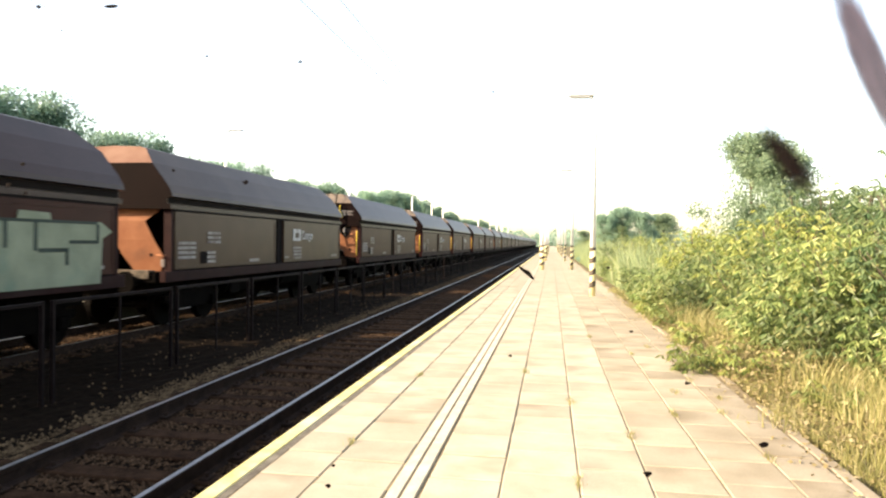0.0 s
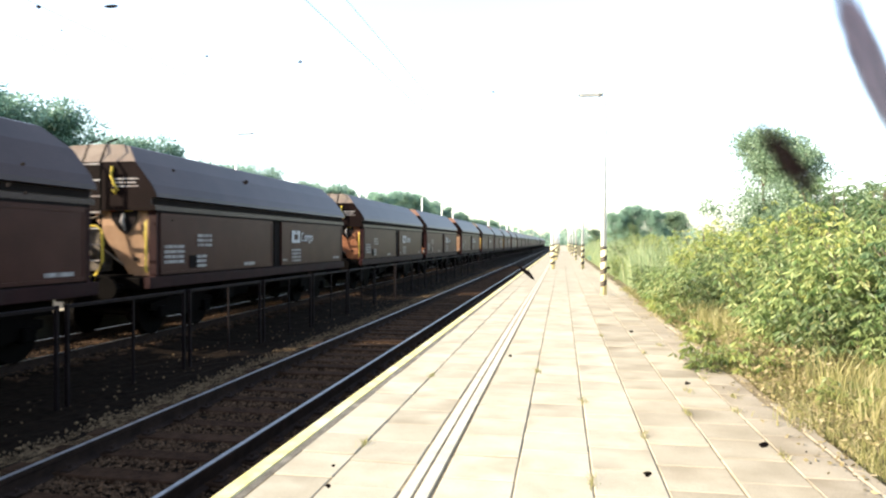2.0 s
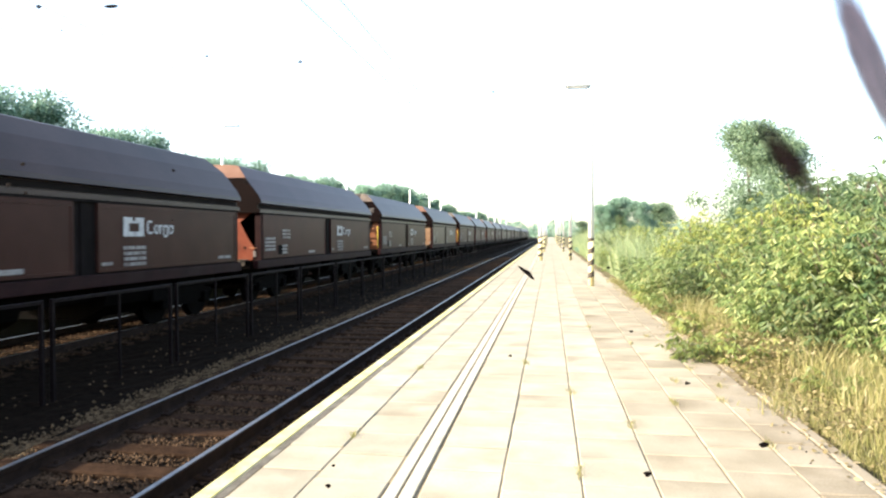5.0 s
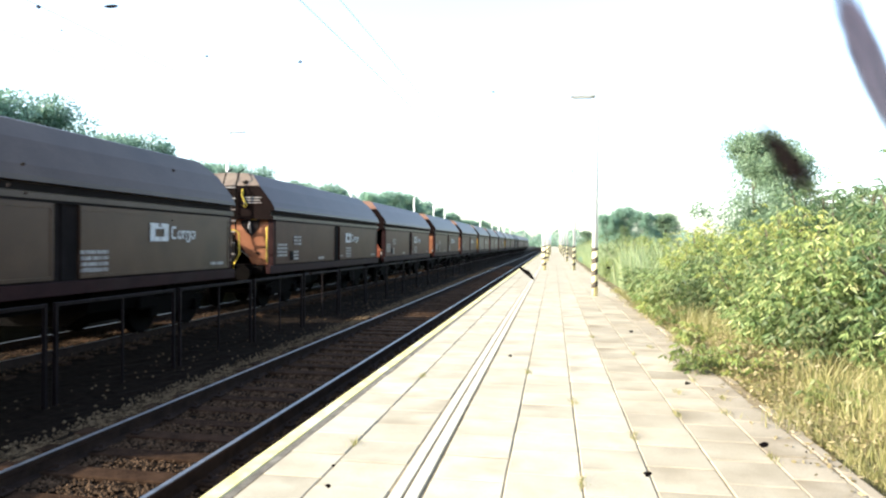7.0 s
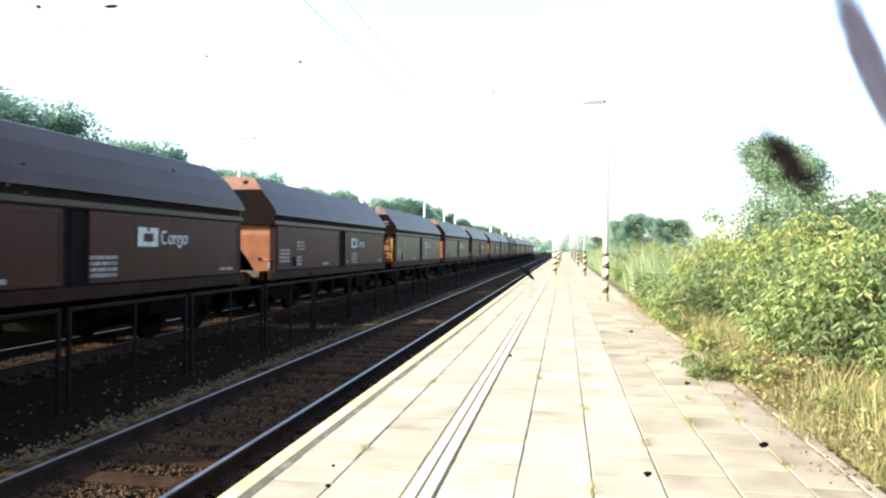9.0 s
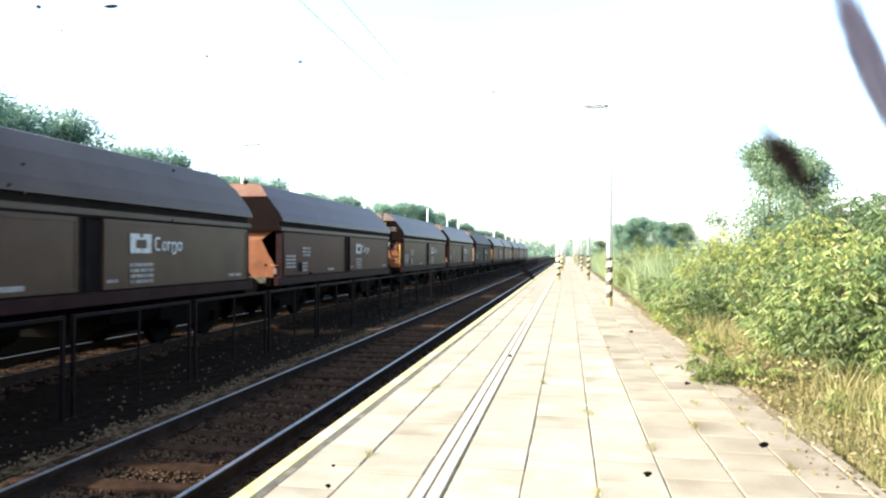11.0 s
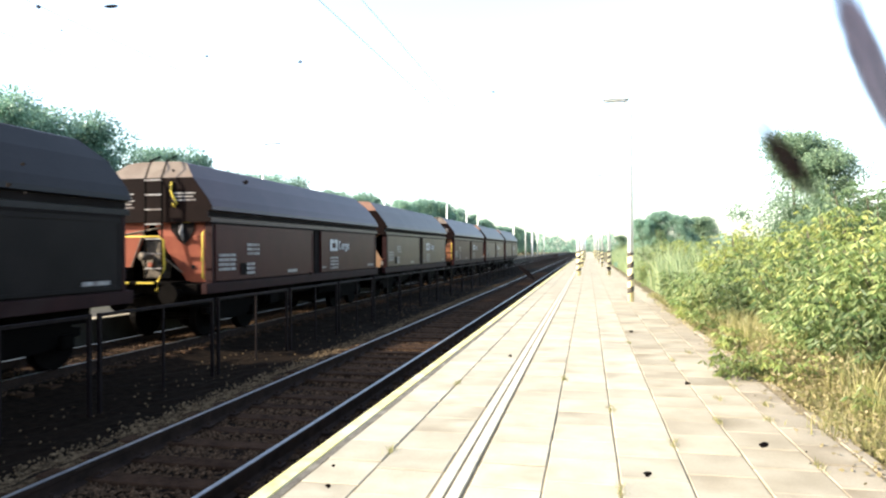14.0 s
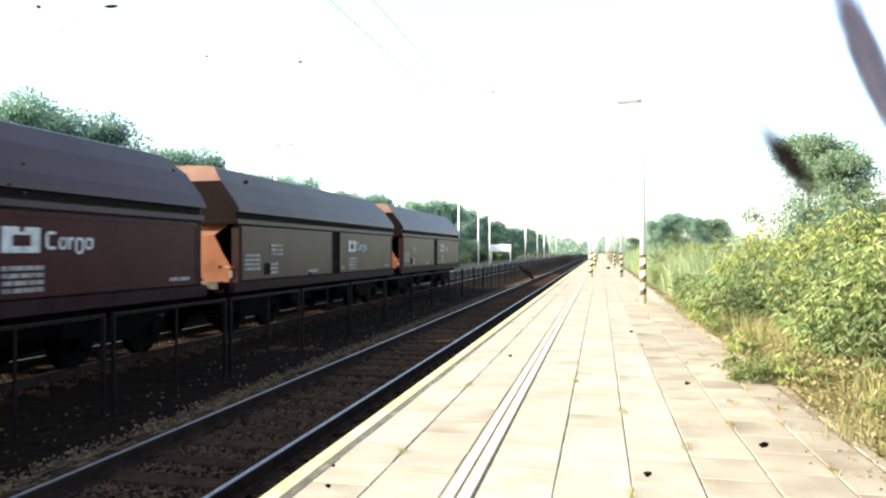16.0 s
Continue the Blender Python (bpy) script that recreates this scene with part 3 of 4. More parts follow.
def logo(parent, x, y):
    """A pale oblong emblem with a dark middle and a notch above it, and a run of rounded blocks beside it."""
    bm = bm_()
    for y0, y1, z0, z1 in ((0.0, 0.65, 1.95, 2.045), (0.0, 0.17, 2.045, 2.32), (0.49, 0.65, 2.045, 2.32), (0.17, 0.285, 2.205, 2.32), (0.375, 0.49, 2.205, 2.32), (0.285, 0.375, 2.205, 2.25)):
        box(bm, x, x + 0.006, y + y0, y + y1, z0, z1)
    part("emblem", bm, WHITE_MARK, parent, "pale oblong emblem with a dark middle")
    bm = bm_()
    at, t = y + 0.76, 0.045
    for w, z0, z1, shut in ((0.22, 2.00, 2.27, 0), (0.17, 2.00, 2.19, 1), (0.11, 2.00, 2.19, 2), (0.18, 1.93, 2.19, 1), (0.18, 2.00, 2.19, 1)):
        c = 0.035
        if shut == 2:
            box(bm, x, x + 0.006, at, at + t, z0, z1)
            box(bm, x, x + 0.006, at + t, at + w, z1 - t, z1)
        else:
            box(bm, x, x + 0.006, at, at + t, z0 + c, z1 - c)
            box(bm, x, x + 0.006, at + c, at + w - c, z1 - t, z1)
            box(bm, x, x + 0.006, at + c, at + w - c, z0, z0 + t)
            if shut:
                box(bm, x, x + 0.006, at + w - t, at + w, z0 + c, z1 - 0.01)
        at += w + 0.025
    tagged(part("emblem_block", bm, WHITE_MARK, parent, "row of pale blocks"), kind="stuff")


def hopper_wagon(kind):
    with_ladder, notched = kind == 1, kind == 0
    top = thing("hopper_wagon", "covered brown hopper wagon of a moving freight train", "freight wagon", "wagons of the freight train")
    bm = bm_()
    roof_shell(bm)
    part("roof", bm, ROOFS[0], top, "slanting upper side and roof, sky light painted into its tone")
    for y0, s in ((-0.12, 1), (LENGTH + 0.12, -1)):
        bm = bm_()
        caps(bm, y0, s)
        part("end_cap", bm, ENDS[0], top, "slanted end of the roof")
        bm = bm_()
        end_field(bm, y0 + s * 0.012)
        part("end_wall", bm, END_DARK, top, "dark upper end wall")
    for s in (-1, 1):
        bm = bm_()
        box(bm, s * 1.49 - 0.03, s * 1.49 + 0.03, 0.0, LENGTH, 2.56, 2.64)
        part("seam", bm, SEAM_SHADE, top, "dark seam under the upper side")
        # near-black strip that paints in the shade below the roof's edge
        bm = bm_()
        box(bm, s * 1.452 - 0.008, s * 1.452 + 0.008, -0.08, LENGTH + 0.08, 2.722, 2.842)
        part("roof_groove", bm, SEAM_SHADE, top, "strip under the upper side, its shade painted dark")
        bm = bm_()
        box(bm, s * 1.40 - 0.05, s * 1.40 + 0.05, 0.02, LENGTH - 0.02, 1.2, 2.6)
        part("side_wall", bm, SEAM_SHADE, top, "dark recess behind the doors")
        for y0, y1 in ((0.10, 5.48), (6.12, 11.5)):
            bm = bm_()
            x0, x1 = (1.44, 1.50) if s > 0 else (-1.50, -1.44)
            box(bm, x0, x1, y0, y1, 1.30, 2.56, 0.012)
            xe0, xe1 = (1.5, 1.512) if s > 0 else (-1.512, -1.5)
            box(bm, xe0, xe1, y0, y1, 2.47, 2.555)
            box(bm, xe0, xe1, y0, y1, 1.305, 1.36)
            box(bm, xe0, xe1, y0, y0 + 0.06, 1.36, 2.47)
            box(bm, xe0, xe1, y1 - 0.06, y1, 1.36, 2.47)
            part("side_door", bm, PAINTS[0], top, "large discharge door")
        for y in (-0.04, LENGTH - 0.04):
            bm = bm_()
            box(bm, s * 1.42 - 0.085, s * 1.42 + 0.085, y, y + 0.08, 1.27, 2.6)
            part("corner_post", bm, SOLEBAR, top, "dark corner post")
        bm = bm_()
        box(bm, s * 1.43 - 0.05, s * 1.43 + 0.05, 5.70, 5.84, 1.2, 2.6)
        part("middle_post", bm, SEAM_SHADE, top, "dark post between the doors")
        bm = bm_()
        box(bm, s * 1.44 - 0.07, s * 1.44 + 0.07, -0.25, LENGTH + 0.25, 1.04, 1.27, 0.01)
        part("solebar", bm, SOLEBAR, top, "dark red solebar")
    # hopper ends: plates with a gap in the middle
    for y0, s in ((0.0, 1), (LENGTH, -1)):
        for k in (-1, 1):
            bm = bm_()
            rows = [(2.64, 0.04, 0.03, 1.36), (2.30, 0.0, 0.20, 1.33), (1.94, 0.04, 0.38, 1.32), (1.50, 0.09, 0.68, 1.30), (1.28, 0.12, 0.80, 1.24)]
            if notched:
                rows = [(2.64, 0.04, 0.03, 1.26), (2.34, 0.0, 0.05, 0.86), (1.94, 0.02, 0.12, 1.06), (1.60, 0.06, 0.30, 1.26), (1.20, 0.12, 0.60, 1.16)]
            front = [[bm.verts.new((k * x, y0 + s * (dy + d), z)) for x in (xa, xb)] for z, dy, xa, xb in rows for d in (0,)]
            back = [[bm.verts.new((k * x, y0 + s * (dy + 0.03), z)) for x in (xa, xb)] for z, dy, xa, xb in rows]
            for q in range(len(rows) - 1):
                bm.faces.new((front[q][0], front[q][1], front[q + 1][1], front[q + 1][0]))
                bm.faces.new((back[q][0], back[q + 1][0], back[q + 1][1], back[q][1]))
                for e in (0, 1):
                    bm.faces.new((front[q][e], front[q + 1][e], back[q + 1][e], back[q][e]))
            bm.faces.new((front[0][0], front[0][1], back[0][1], back[0][0]))
            bm.faces.new((front[-1][0], front[-1][1], back[-1][1], back[-1][0]))
            part("end_plate", bm, ENDS[0], top, "rust-orange hopper end plate")
            bm = bm_()
            tube(bm, [(k * 0.98, y0 + s * 0.055, 1.62), (k * 0.98, y0 + s * 0.2, 1.62)], 0.045, 8)
            part("hole", bm, SEAM_SHADE, top, "dark round opening")
        bm = bm_()
        box(bm, -1.36, 1.36, min(y0 + s * 0.9, y0 + s * 1.0), max(y0 + s * 0.9, y0 + s * 1.0), 1.1, 2.6)
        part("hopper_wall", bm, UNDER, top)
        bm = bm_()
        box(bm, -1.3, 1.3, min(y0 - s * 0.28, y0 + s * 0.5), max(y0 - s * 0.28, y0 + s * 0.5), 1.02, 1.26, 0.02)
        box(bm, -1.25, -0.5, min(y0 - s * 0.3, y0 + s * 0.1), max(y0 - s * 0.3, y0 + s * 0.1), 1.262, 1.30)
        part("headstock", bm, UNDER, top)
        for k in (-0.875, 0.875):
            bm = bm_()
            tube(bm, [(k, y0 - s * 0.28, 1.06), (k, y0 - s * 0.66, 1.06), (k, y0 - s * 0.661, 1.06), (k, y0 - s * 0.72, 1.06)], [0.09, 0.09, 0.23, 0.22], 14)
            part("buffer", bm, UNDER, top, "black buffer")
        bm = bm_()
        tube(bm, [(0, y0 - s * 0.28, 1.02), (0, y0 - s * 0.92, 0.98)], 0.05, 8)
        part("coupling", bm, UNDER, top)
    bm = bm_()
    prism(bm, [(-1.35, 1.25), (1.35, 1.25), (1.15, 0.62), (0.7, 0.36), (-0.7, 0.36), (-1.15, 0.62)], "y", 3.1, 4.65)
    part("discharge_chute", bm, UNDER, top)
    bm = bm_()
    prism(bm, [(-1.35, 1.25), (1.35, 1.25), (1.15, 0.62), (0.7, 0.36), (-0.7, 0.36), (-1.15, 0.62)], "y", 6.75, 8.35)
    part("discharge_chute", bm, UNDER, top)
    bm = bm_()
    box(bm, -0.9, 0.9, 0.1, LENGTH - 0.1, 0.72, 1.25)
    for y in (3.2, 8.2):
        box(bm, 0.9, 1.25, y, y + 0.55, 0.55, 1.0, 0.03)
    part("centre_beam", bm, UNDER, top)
    bogie(top, 1.75)
    bogie(top, LENGTH - 1.75)
    # stencilled panels on the side towards the platform
    x = 1.513
    rng = random.Random(4)
    for y0, z0, n, w in ((0.22, 1.84, 4, 0.75), (1.5, 2.08, 3, 0.62), (1.48, 1.62, 3, 0.40), (6.84, 1.70, 4, 0.72)):
        bm = bm_()
        for k in range(n):
            at = y0
            while at < y0 + w:
                step = rng.uniform(0.08, 0.3)
                box(bm, x, x + 0.004, at, min(at + step, y0 + w), z0 - 0.105 * k, z0 - 0.105 * k + 0.065)
                at += step + rng.uniform(0.015, 0.035)
        tagged(part("door_stencil" if y0 > 6 else "stencil_marking", bm, PALE_MARK, top, "worn white stencil lines"), kind="stuff")
    for y0, y1, z0, z1 in ((3.75, 4.35, 1.38, 1.46), (10.55, 11.2, 1.40, 1.47), (6.2, 6.5, 1.42, 1.48)):
        bm = bm_()
        box(bm, x, x + 0.004, y0, y1, z0, z1)
        part("stencil_plate", bm, PALE_MARK, top, "small worn white marking")
    bm = bm_()
    box(bm, x - 0.002, x + 0.002, 1.18, 1.52, 1.40, 1.68)
    part("label_holder", bm, SEAM_SHADE, top, "dark label holder")
    logo(top, x, 6.84)
    if with_ladder:
        for y0, z0, n in ((0.62, 3.22, 3), (-0.9, 3.22, 5)):
            bm = bm_()
            for k in range(n):
                box(bm, y0, y0 + 0.55 - 0.06 * (k % 2), -0.124, -0.119, z0 - 0.075 * k, z0 - 0.075 * k + 0.03)
            tagged(part("stencil_marking", bm, PALE_MARK, top, "worn white stencil lines"), kind="stuff")
        bm = bm_()
        for xx in (0.06, 0.46):
            tube(bm, [(xx, -0.30, 1.31), (xx, -0.30, 3.56), (xx, -0.10, 3.96), (xx, 0.24, 4.10)], 0.022, 6)
        part("ladder_side", bm, UNDER, top, "dark ladder stile")
        for k in range(7):
            bm = bm_()
            box(bm, 0.06, 0.46, -0.325, -0.28, 1.58 + 0.32 * k, 1.612 + 0.32 * k)
            part("ladder_rung", bm, PALE_MARK, top, "pale ladder rung")
        bm = bm_()
        tube(bm, [(-1.1, -0.62, 2.28), (0.60, -0.62, 2.28), (0.72, -0.62, 2.2), (0.74, -0.62, 1.6), (0.56, -0.6, 1.32), (0.55, -0.6, 1.1)], 0.021, 6)
        tube(bm, [(-1.1, -0.62, 2.28), (-1.1, -0.62, 1.3)], 0.022, 6)
        part("handrail", bm, YELLOW_RAIL, top, "yellow tubular handrail", True)
        bm = bm_()
        tube(bm, [(1.34, -0.08, 2.4), (1.34, -0.14, 2.36), (1.34, -0.14, 1.4), (1.34, -0.08, 1.36)], 0.02, 6)
        part("grab_rail", bm, YELLOW_RAIL, top, "yellow grab rail", True)
        bm = bm_()
        box(bm, -1.2, 0.9, -0.64, 0.1, 1.27, 1.31)
        part("brake_platform", bm, UNDER, top, "dark brake platform")
        bm = bm_()
        box(bm, -1.2, -0.1, -0.665, -0.642, 1.275, 1.315)
        box(bm, 0.1, 0.5, -0.665, -0.642, 1.275, 1.315)
        part("platform_edge", bm, YELLOW_RAIL, top, "worn yellow edge of the brake platform")
        bm = bm_()
        tube(bm, [(0.60, -0.14, 3.48), (0.58, -0.15, 3.3), (0.66, -0.16, 3.12), (0.74, -0.16, 3.0), (0.68, -0.16, 2.94), (0.62, -0.15, 3.02)], 0.024, 6)
        part("rope_hook", bm, YELLOW_RAIL, top, "dull yellow rope hook", True)
        bm = bm_()
        box(bm, -0.62, -0.42, -0.5, -0.3, 1.25, 2.36, 0.03)
        box(bm, -0.75, -0.36, -0.42, -0.1, 1.28, 1.62, 0.05)
        part("air_valve", bm, UNDER, top, "black air valve column")
        bm = bm_()
        tube(bm, [(0.02, -0.36, 1.86), (0.02, -0.10, 1.86)], [0.10, 0.09], 14)
        part("brake_cylinder", bm, GEAR, top, "dusty grey brake cylinder", True)
        bm = bm_()
        box(bm, 0.16, 0.26, -0.37, -0.33, 1.62, 1.72, 0.01)
        part("valve_handle", bm, ENDS[2], top, "red valve handle")
        for x0, x1, mat in ((0.44, 0.60, ENDS[2]), (0.80, 0.98, YELLOW_RAIL)):
            bm = bm_()
            box(bm, x0, x1, -0.03, -0.021, 2.585, 2.64)
            part("hatch_mark", bm, mat, top, "painted mark over the hatch")
        bm = bm_()
        tube(bm, [(0.78, -0.03, 2.56), (0.76, -0.06, 2.4), (0.80, -0.03, 2.2)], [0.02, 0.045, 0.02], 8)
        part("hatch_lever", bm, PALE_MARK, top, "bright worn lever in the hatch", True)
        bm = bm_()
        tube(bm, [(-0.1, -0.02, 1.75), (-0.1, 0.12, 1.75)], [0.14, 0.14], 14)
        box(bm, -0.30, 0.16, 0.12, 0.5, 1.35, 2.2, 0.03)
        tube(bm, [(-0.6, 0.0, 1.4), (-0.2, 0.0, 2.4)], 0.02, 6)
        tube(bm, [(0.2, 0.0, 1.9), (0.75, 0.0, 1.5)], 0.02, 6)
        tube(bm, [(-0.9, 0.0, 2.3), (0.3, 0.0, 2.5)], 0.02, 6)
        part("brake_gear", bm, GEAR, top, "grey brake gear")
        bm = bm_()
        prism(bm, [(0.47, 2.60), (1.07, 2.60), (1.05, 2.42), (0.93, 2.22), (0.81, 2.11), (0.66, 2.22), (0.50, 2.42)], "y", -0.02, -0.005)
        part("hatch", bm, SEAM_SHADE, top, "black hatch")
    else:
        bm = bm_()
        for xx in (1.30,):
            box(bm, xx - 0.02, xx + 0.06, -0.06, 0.02, 1.36, 1.52)
        part("lamp_bracket", bm, PALE_MARK, top, "pale lamp bracket")
        bm = bm_()
        box(bm, 0.1, 1.15, -0.30, -0.06, 1.262, 1.29, 0.006)
        box(bm, 0.1, 1.15, -0.312, -0.302, 1.12, 1.285)
        part("step_plate", bm, GEAR, top, "pale grey step plate")
        bm = bm_()
        tube(bm, [(1.18, -0.04, 1.62), (1.34, -0.12, 1.60), (1.42, -0.12, 1.61)], 0.018, 6)
        part("hand_hook", bm, ENDS[0], top, "rusty hand hook", True)
    return top


PAINTED = ("roof", "side_door")


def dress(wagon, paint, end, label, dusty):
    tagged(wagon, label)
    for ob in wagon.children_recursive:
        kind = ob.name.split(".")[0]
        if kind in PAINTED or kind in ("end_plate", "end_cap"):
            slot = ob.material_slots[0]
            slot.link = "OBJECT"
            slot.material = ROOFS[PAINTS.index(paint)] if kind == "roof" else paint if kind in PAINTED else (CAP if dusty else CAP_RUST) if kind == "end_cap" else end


def graffiti(wagon):
    """Pale green spray paint over the lower part of the doors."""
    x = 1.518
    bm = bm_()
    outline = [(6.2, 1.15), (11.1, 1.15), (11.15, 1.95), (11.42, 2.08), (11.1, 2.25), (9.9, 2.22), (9.85, 2.36), (9.2, 2.38), (9.15, 2.2), (8.3, 2.22), (8.25, 2.32), (7.6, 2.3), (6.2, 2.35)]
    prism(bm, outline, "x", x, x + 0.004)
    part("graffiti", bm, GRAFFITI, wagon, "pale green spray-painted field")
    bm = bm_()
    for y0, y1, z0, z1 in ((6.2, 11.0, 2.2, 2.25), (8.9, 8.98, 1.8, 2.2), (9.5, 9.58, 1.75, 2.2), (9.6, 10.2, 1.72, 1.79), (10.2, 10.28, 1.5, 1.79), (10.3, 11.0, 1.86, 1.92),
                           (7.4, 7.9, 1.5, 1.72), (7.7, 8.2, 1.2, 1.34), (10.98, 11.05, 1.86, 2.2), (8.2, 8.26, 1.5, 2.2), (6.9, 7.4, 1.95, 2.0)):
        box(bm, x + 0.005, x + 0.008, y0, y1, z0, z1)
    tagged(part("graffiti_line", bm, GRAFFITI_LINE, wagon, "black spray-painted lines"), kind="stuff")


# kind of the end towards the platform (1: ladder and yellow rails), paint, colour of the end plates, from wagon 0 on
ORDER = [(0, 0, 0), (0, 2, 0), (1, 0, 0), (1, 0, 0), (1, 0, 1), (1, 0, 0), (0, 1, 0), (2, 0, 1), (1, 0, 1), (0, 1, 2), (1, 0, 0), (2, 2, 1), (1, 0, 0), (0, 1, 2),
         (2, 0, 0), (2, 1, 0), (1, 2, 0), (2, 2, 0), (0, 1, 0), (1, 0, 0), (0, 1, 1), (2, 3, 3), (1, 1, 2), (0, 2, 1), (1, 1, 0), (0, 2, 0), (0, 2, 2)]
# where the near end of each wagon stands along the track at 8 s
PLACES = [-169.55, -156.1, -141.54, -127.62, -114.03, -99.64, -86.52, -72.09, -57.79, -44.7, -30.9, -16.45, -2.18, 11.01,
          24.92, 38.66, 52.5, 66.2, 79.88, 94.45, 107.65, 121.34, 135.82, 148.87, 163.16, 176.3, 189.4]
PAINT_WORDS = ["oxide brown", "maroon", "dusty light brown", "sooty dark grey"]


def train():
    protos = [hopper_wagon(k) for k in range(3)]
    used = [False] * 3
    out = []
    for k, (kind, paint, end) in enumerate(ORDER):
        w = copy_thing(protos[kind], pose(TRACK_2, 13.85 * k, RAIL_Z)) if used[kind] else protos[kind]
        used[kind] = True
        out.append(w)
    for k, w in enumerate(out):
        kind, paint, end = ORDER[k]
        dress(w, PAINTS[paint], ENDS[end], "%s covered hopper wagon with %s, rolling" % (PAINT_WORDS[paint], "ladder and yellow handrails" if kind == 1 else "plain orange hopper end"), kind == 1)
    # two wagons carry their emblem further along and their lines at the door's edge
    for k, far in ((11, 1.3), (14, 0.6)):
        for ob in out[k].children:
            kind = ob.name.split(".")[0]
            if kind in ("emblem", "emblem_block"):
                ob.matrix_basis = pose(0, far, 0)
            elif kind == "door_stencil":
                ob.matrix_basis = pose(0, -0.72, 0.02)
    graffiti(out[0])
    tagged(out[0], "brown covered hopper wagon with pale green graffiti, rolling")
    return out


def along(k, t):
    return PLACES[k] - 20.738 * (t - 8) + 0.056 * (t - 8) ** 2


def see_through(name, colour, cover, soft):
    """Dirt that lets part of the light through, faded at its rim to look out of focus."""
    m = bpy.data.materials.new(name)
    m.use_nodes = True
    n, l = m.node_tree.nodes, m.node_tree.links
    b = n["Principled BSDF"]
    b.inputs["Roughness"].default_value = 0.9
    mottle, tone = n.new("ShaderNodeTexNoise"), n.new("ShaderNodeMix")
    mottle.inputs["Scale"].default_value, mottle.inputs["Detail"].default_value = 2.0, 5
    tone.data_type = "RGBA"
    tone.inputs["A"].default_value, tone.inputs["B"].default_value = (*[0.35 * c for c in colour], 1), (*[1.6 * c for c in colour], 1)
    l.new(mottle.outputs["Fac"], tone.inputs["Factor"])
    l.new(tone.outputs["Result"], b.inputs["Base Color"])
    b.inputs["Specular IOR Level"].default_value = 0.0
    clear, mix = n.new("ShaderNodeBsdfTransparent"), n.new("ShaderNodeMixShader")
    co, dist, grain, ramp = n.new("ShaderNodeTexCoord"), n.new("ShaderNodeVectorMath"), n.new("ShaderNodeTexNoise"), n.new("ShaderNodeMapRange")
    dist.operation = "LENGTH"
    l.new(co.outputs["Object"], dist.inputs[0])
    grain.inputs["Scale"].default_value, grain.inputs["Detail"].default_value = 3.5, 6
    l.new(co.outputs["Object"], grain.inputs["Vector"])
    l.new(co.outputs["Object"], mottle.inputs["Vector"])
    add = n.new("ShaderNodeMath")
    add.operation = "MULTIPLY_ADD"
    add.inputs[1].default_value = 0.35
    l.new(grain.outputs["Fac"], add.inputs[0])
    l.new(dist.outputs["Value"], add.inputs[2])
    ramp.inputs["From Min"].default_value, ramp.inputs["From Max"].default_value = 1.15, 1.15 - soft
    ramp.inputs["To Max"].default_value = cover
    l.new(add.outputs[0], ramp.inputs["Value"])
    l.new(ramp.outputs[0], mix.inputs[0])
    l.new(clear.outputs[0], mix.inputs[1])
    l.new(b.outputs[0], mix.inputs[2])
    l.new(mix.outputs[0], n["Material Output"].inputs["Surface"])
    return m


def blob(rng, radius, thick, points=9, rough=0.35):
    """A small flat uneven crumb."""
    bm = bm_()
    ring = [(radius * (1 + rng.uniform(-rough, rough)) * math.cos(2 * math.pi * k / points), radius * (1 + rng.uniform(-rough, rough)) * math.sin(2 * math.pi * k / points)) for k in range(points)]
    lo, hi = [bm.verts.new((x, y, -thick)) for x, y in ring], [bm.verts.new((x * 0.8, y * 0.8, thick)) for x, y in ring]
    bm.faces.new(lo[::-1])
    bm.faces.new(hi)
    for k in range(points):
        bm.faces.new((lo[k], lo[(k + 1) % points], hi[(k + 1) % points], hi[k]))
    return bm


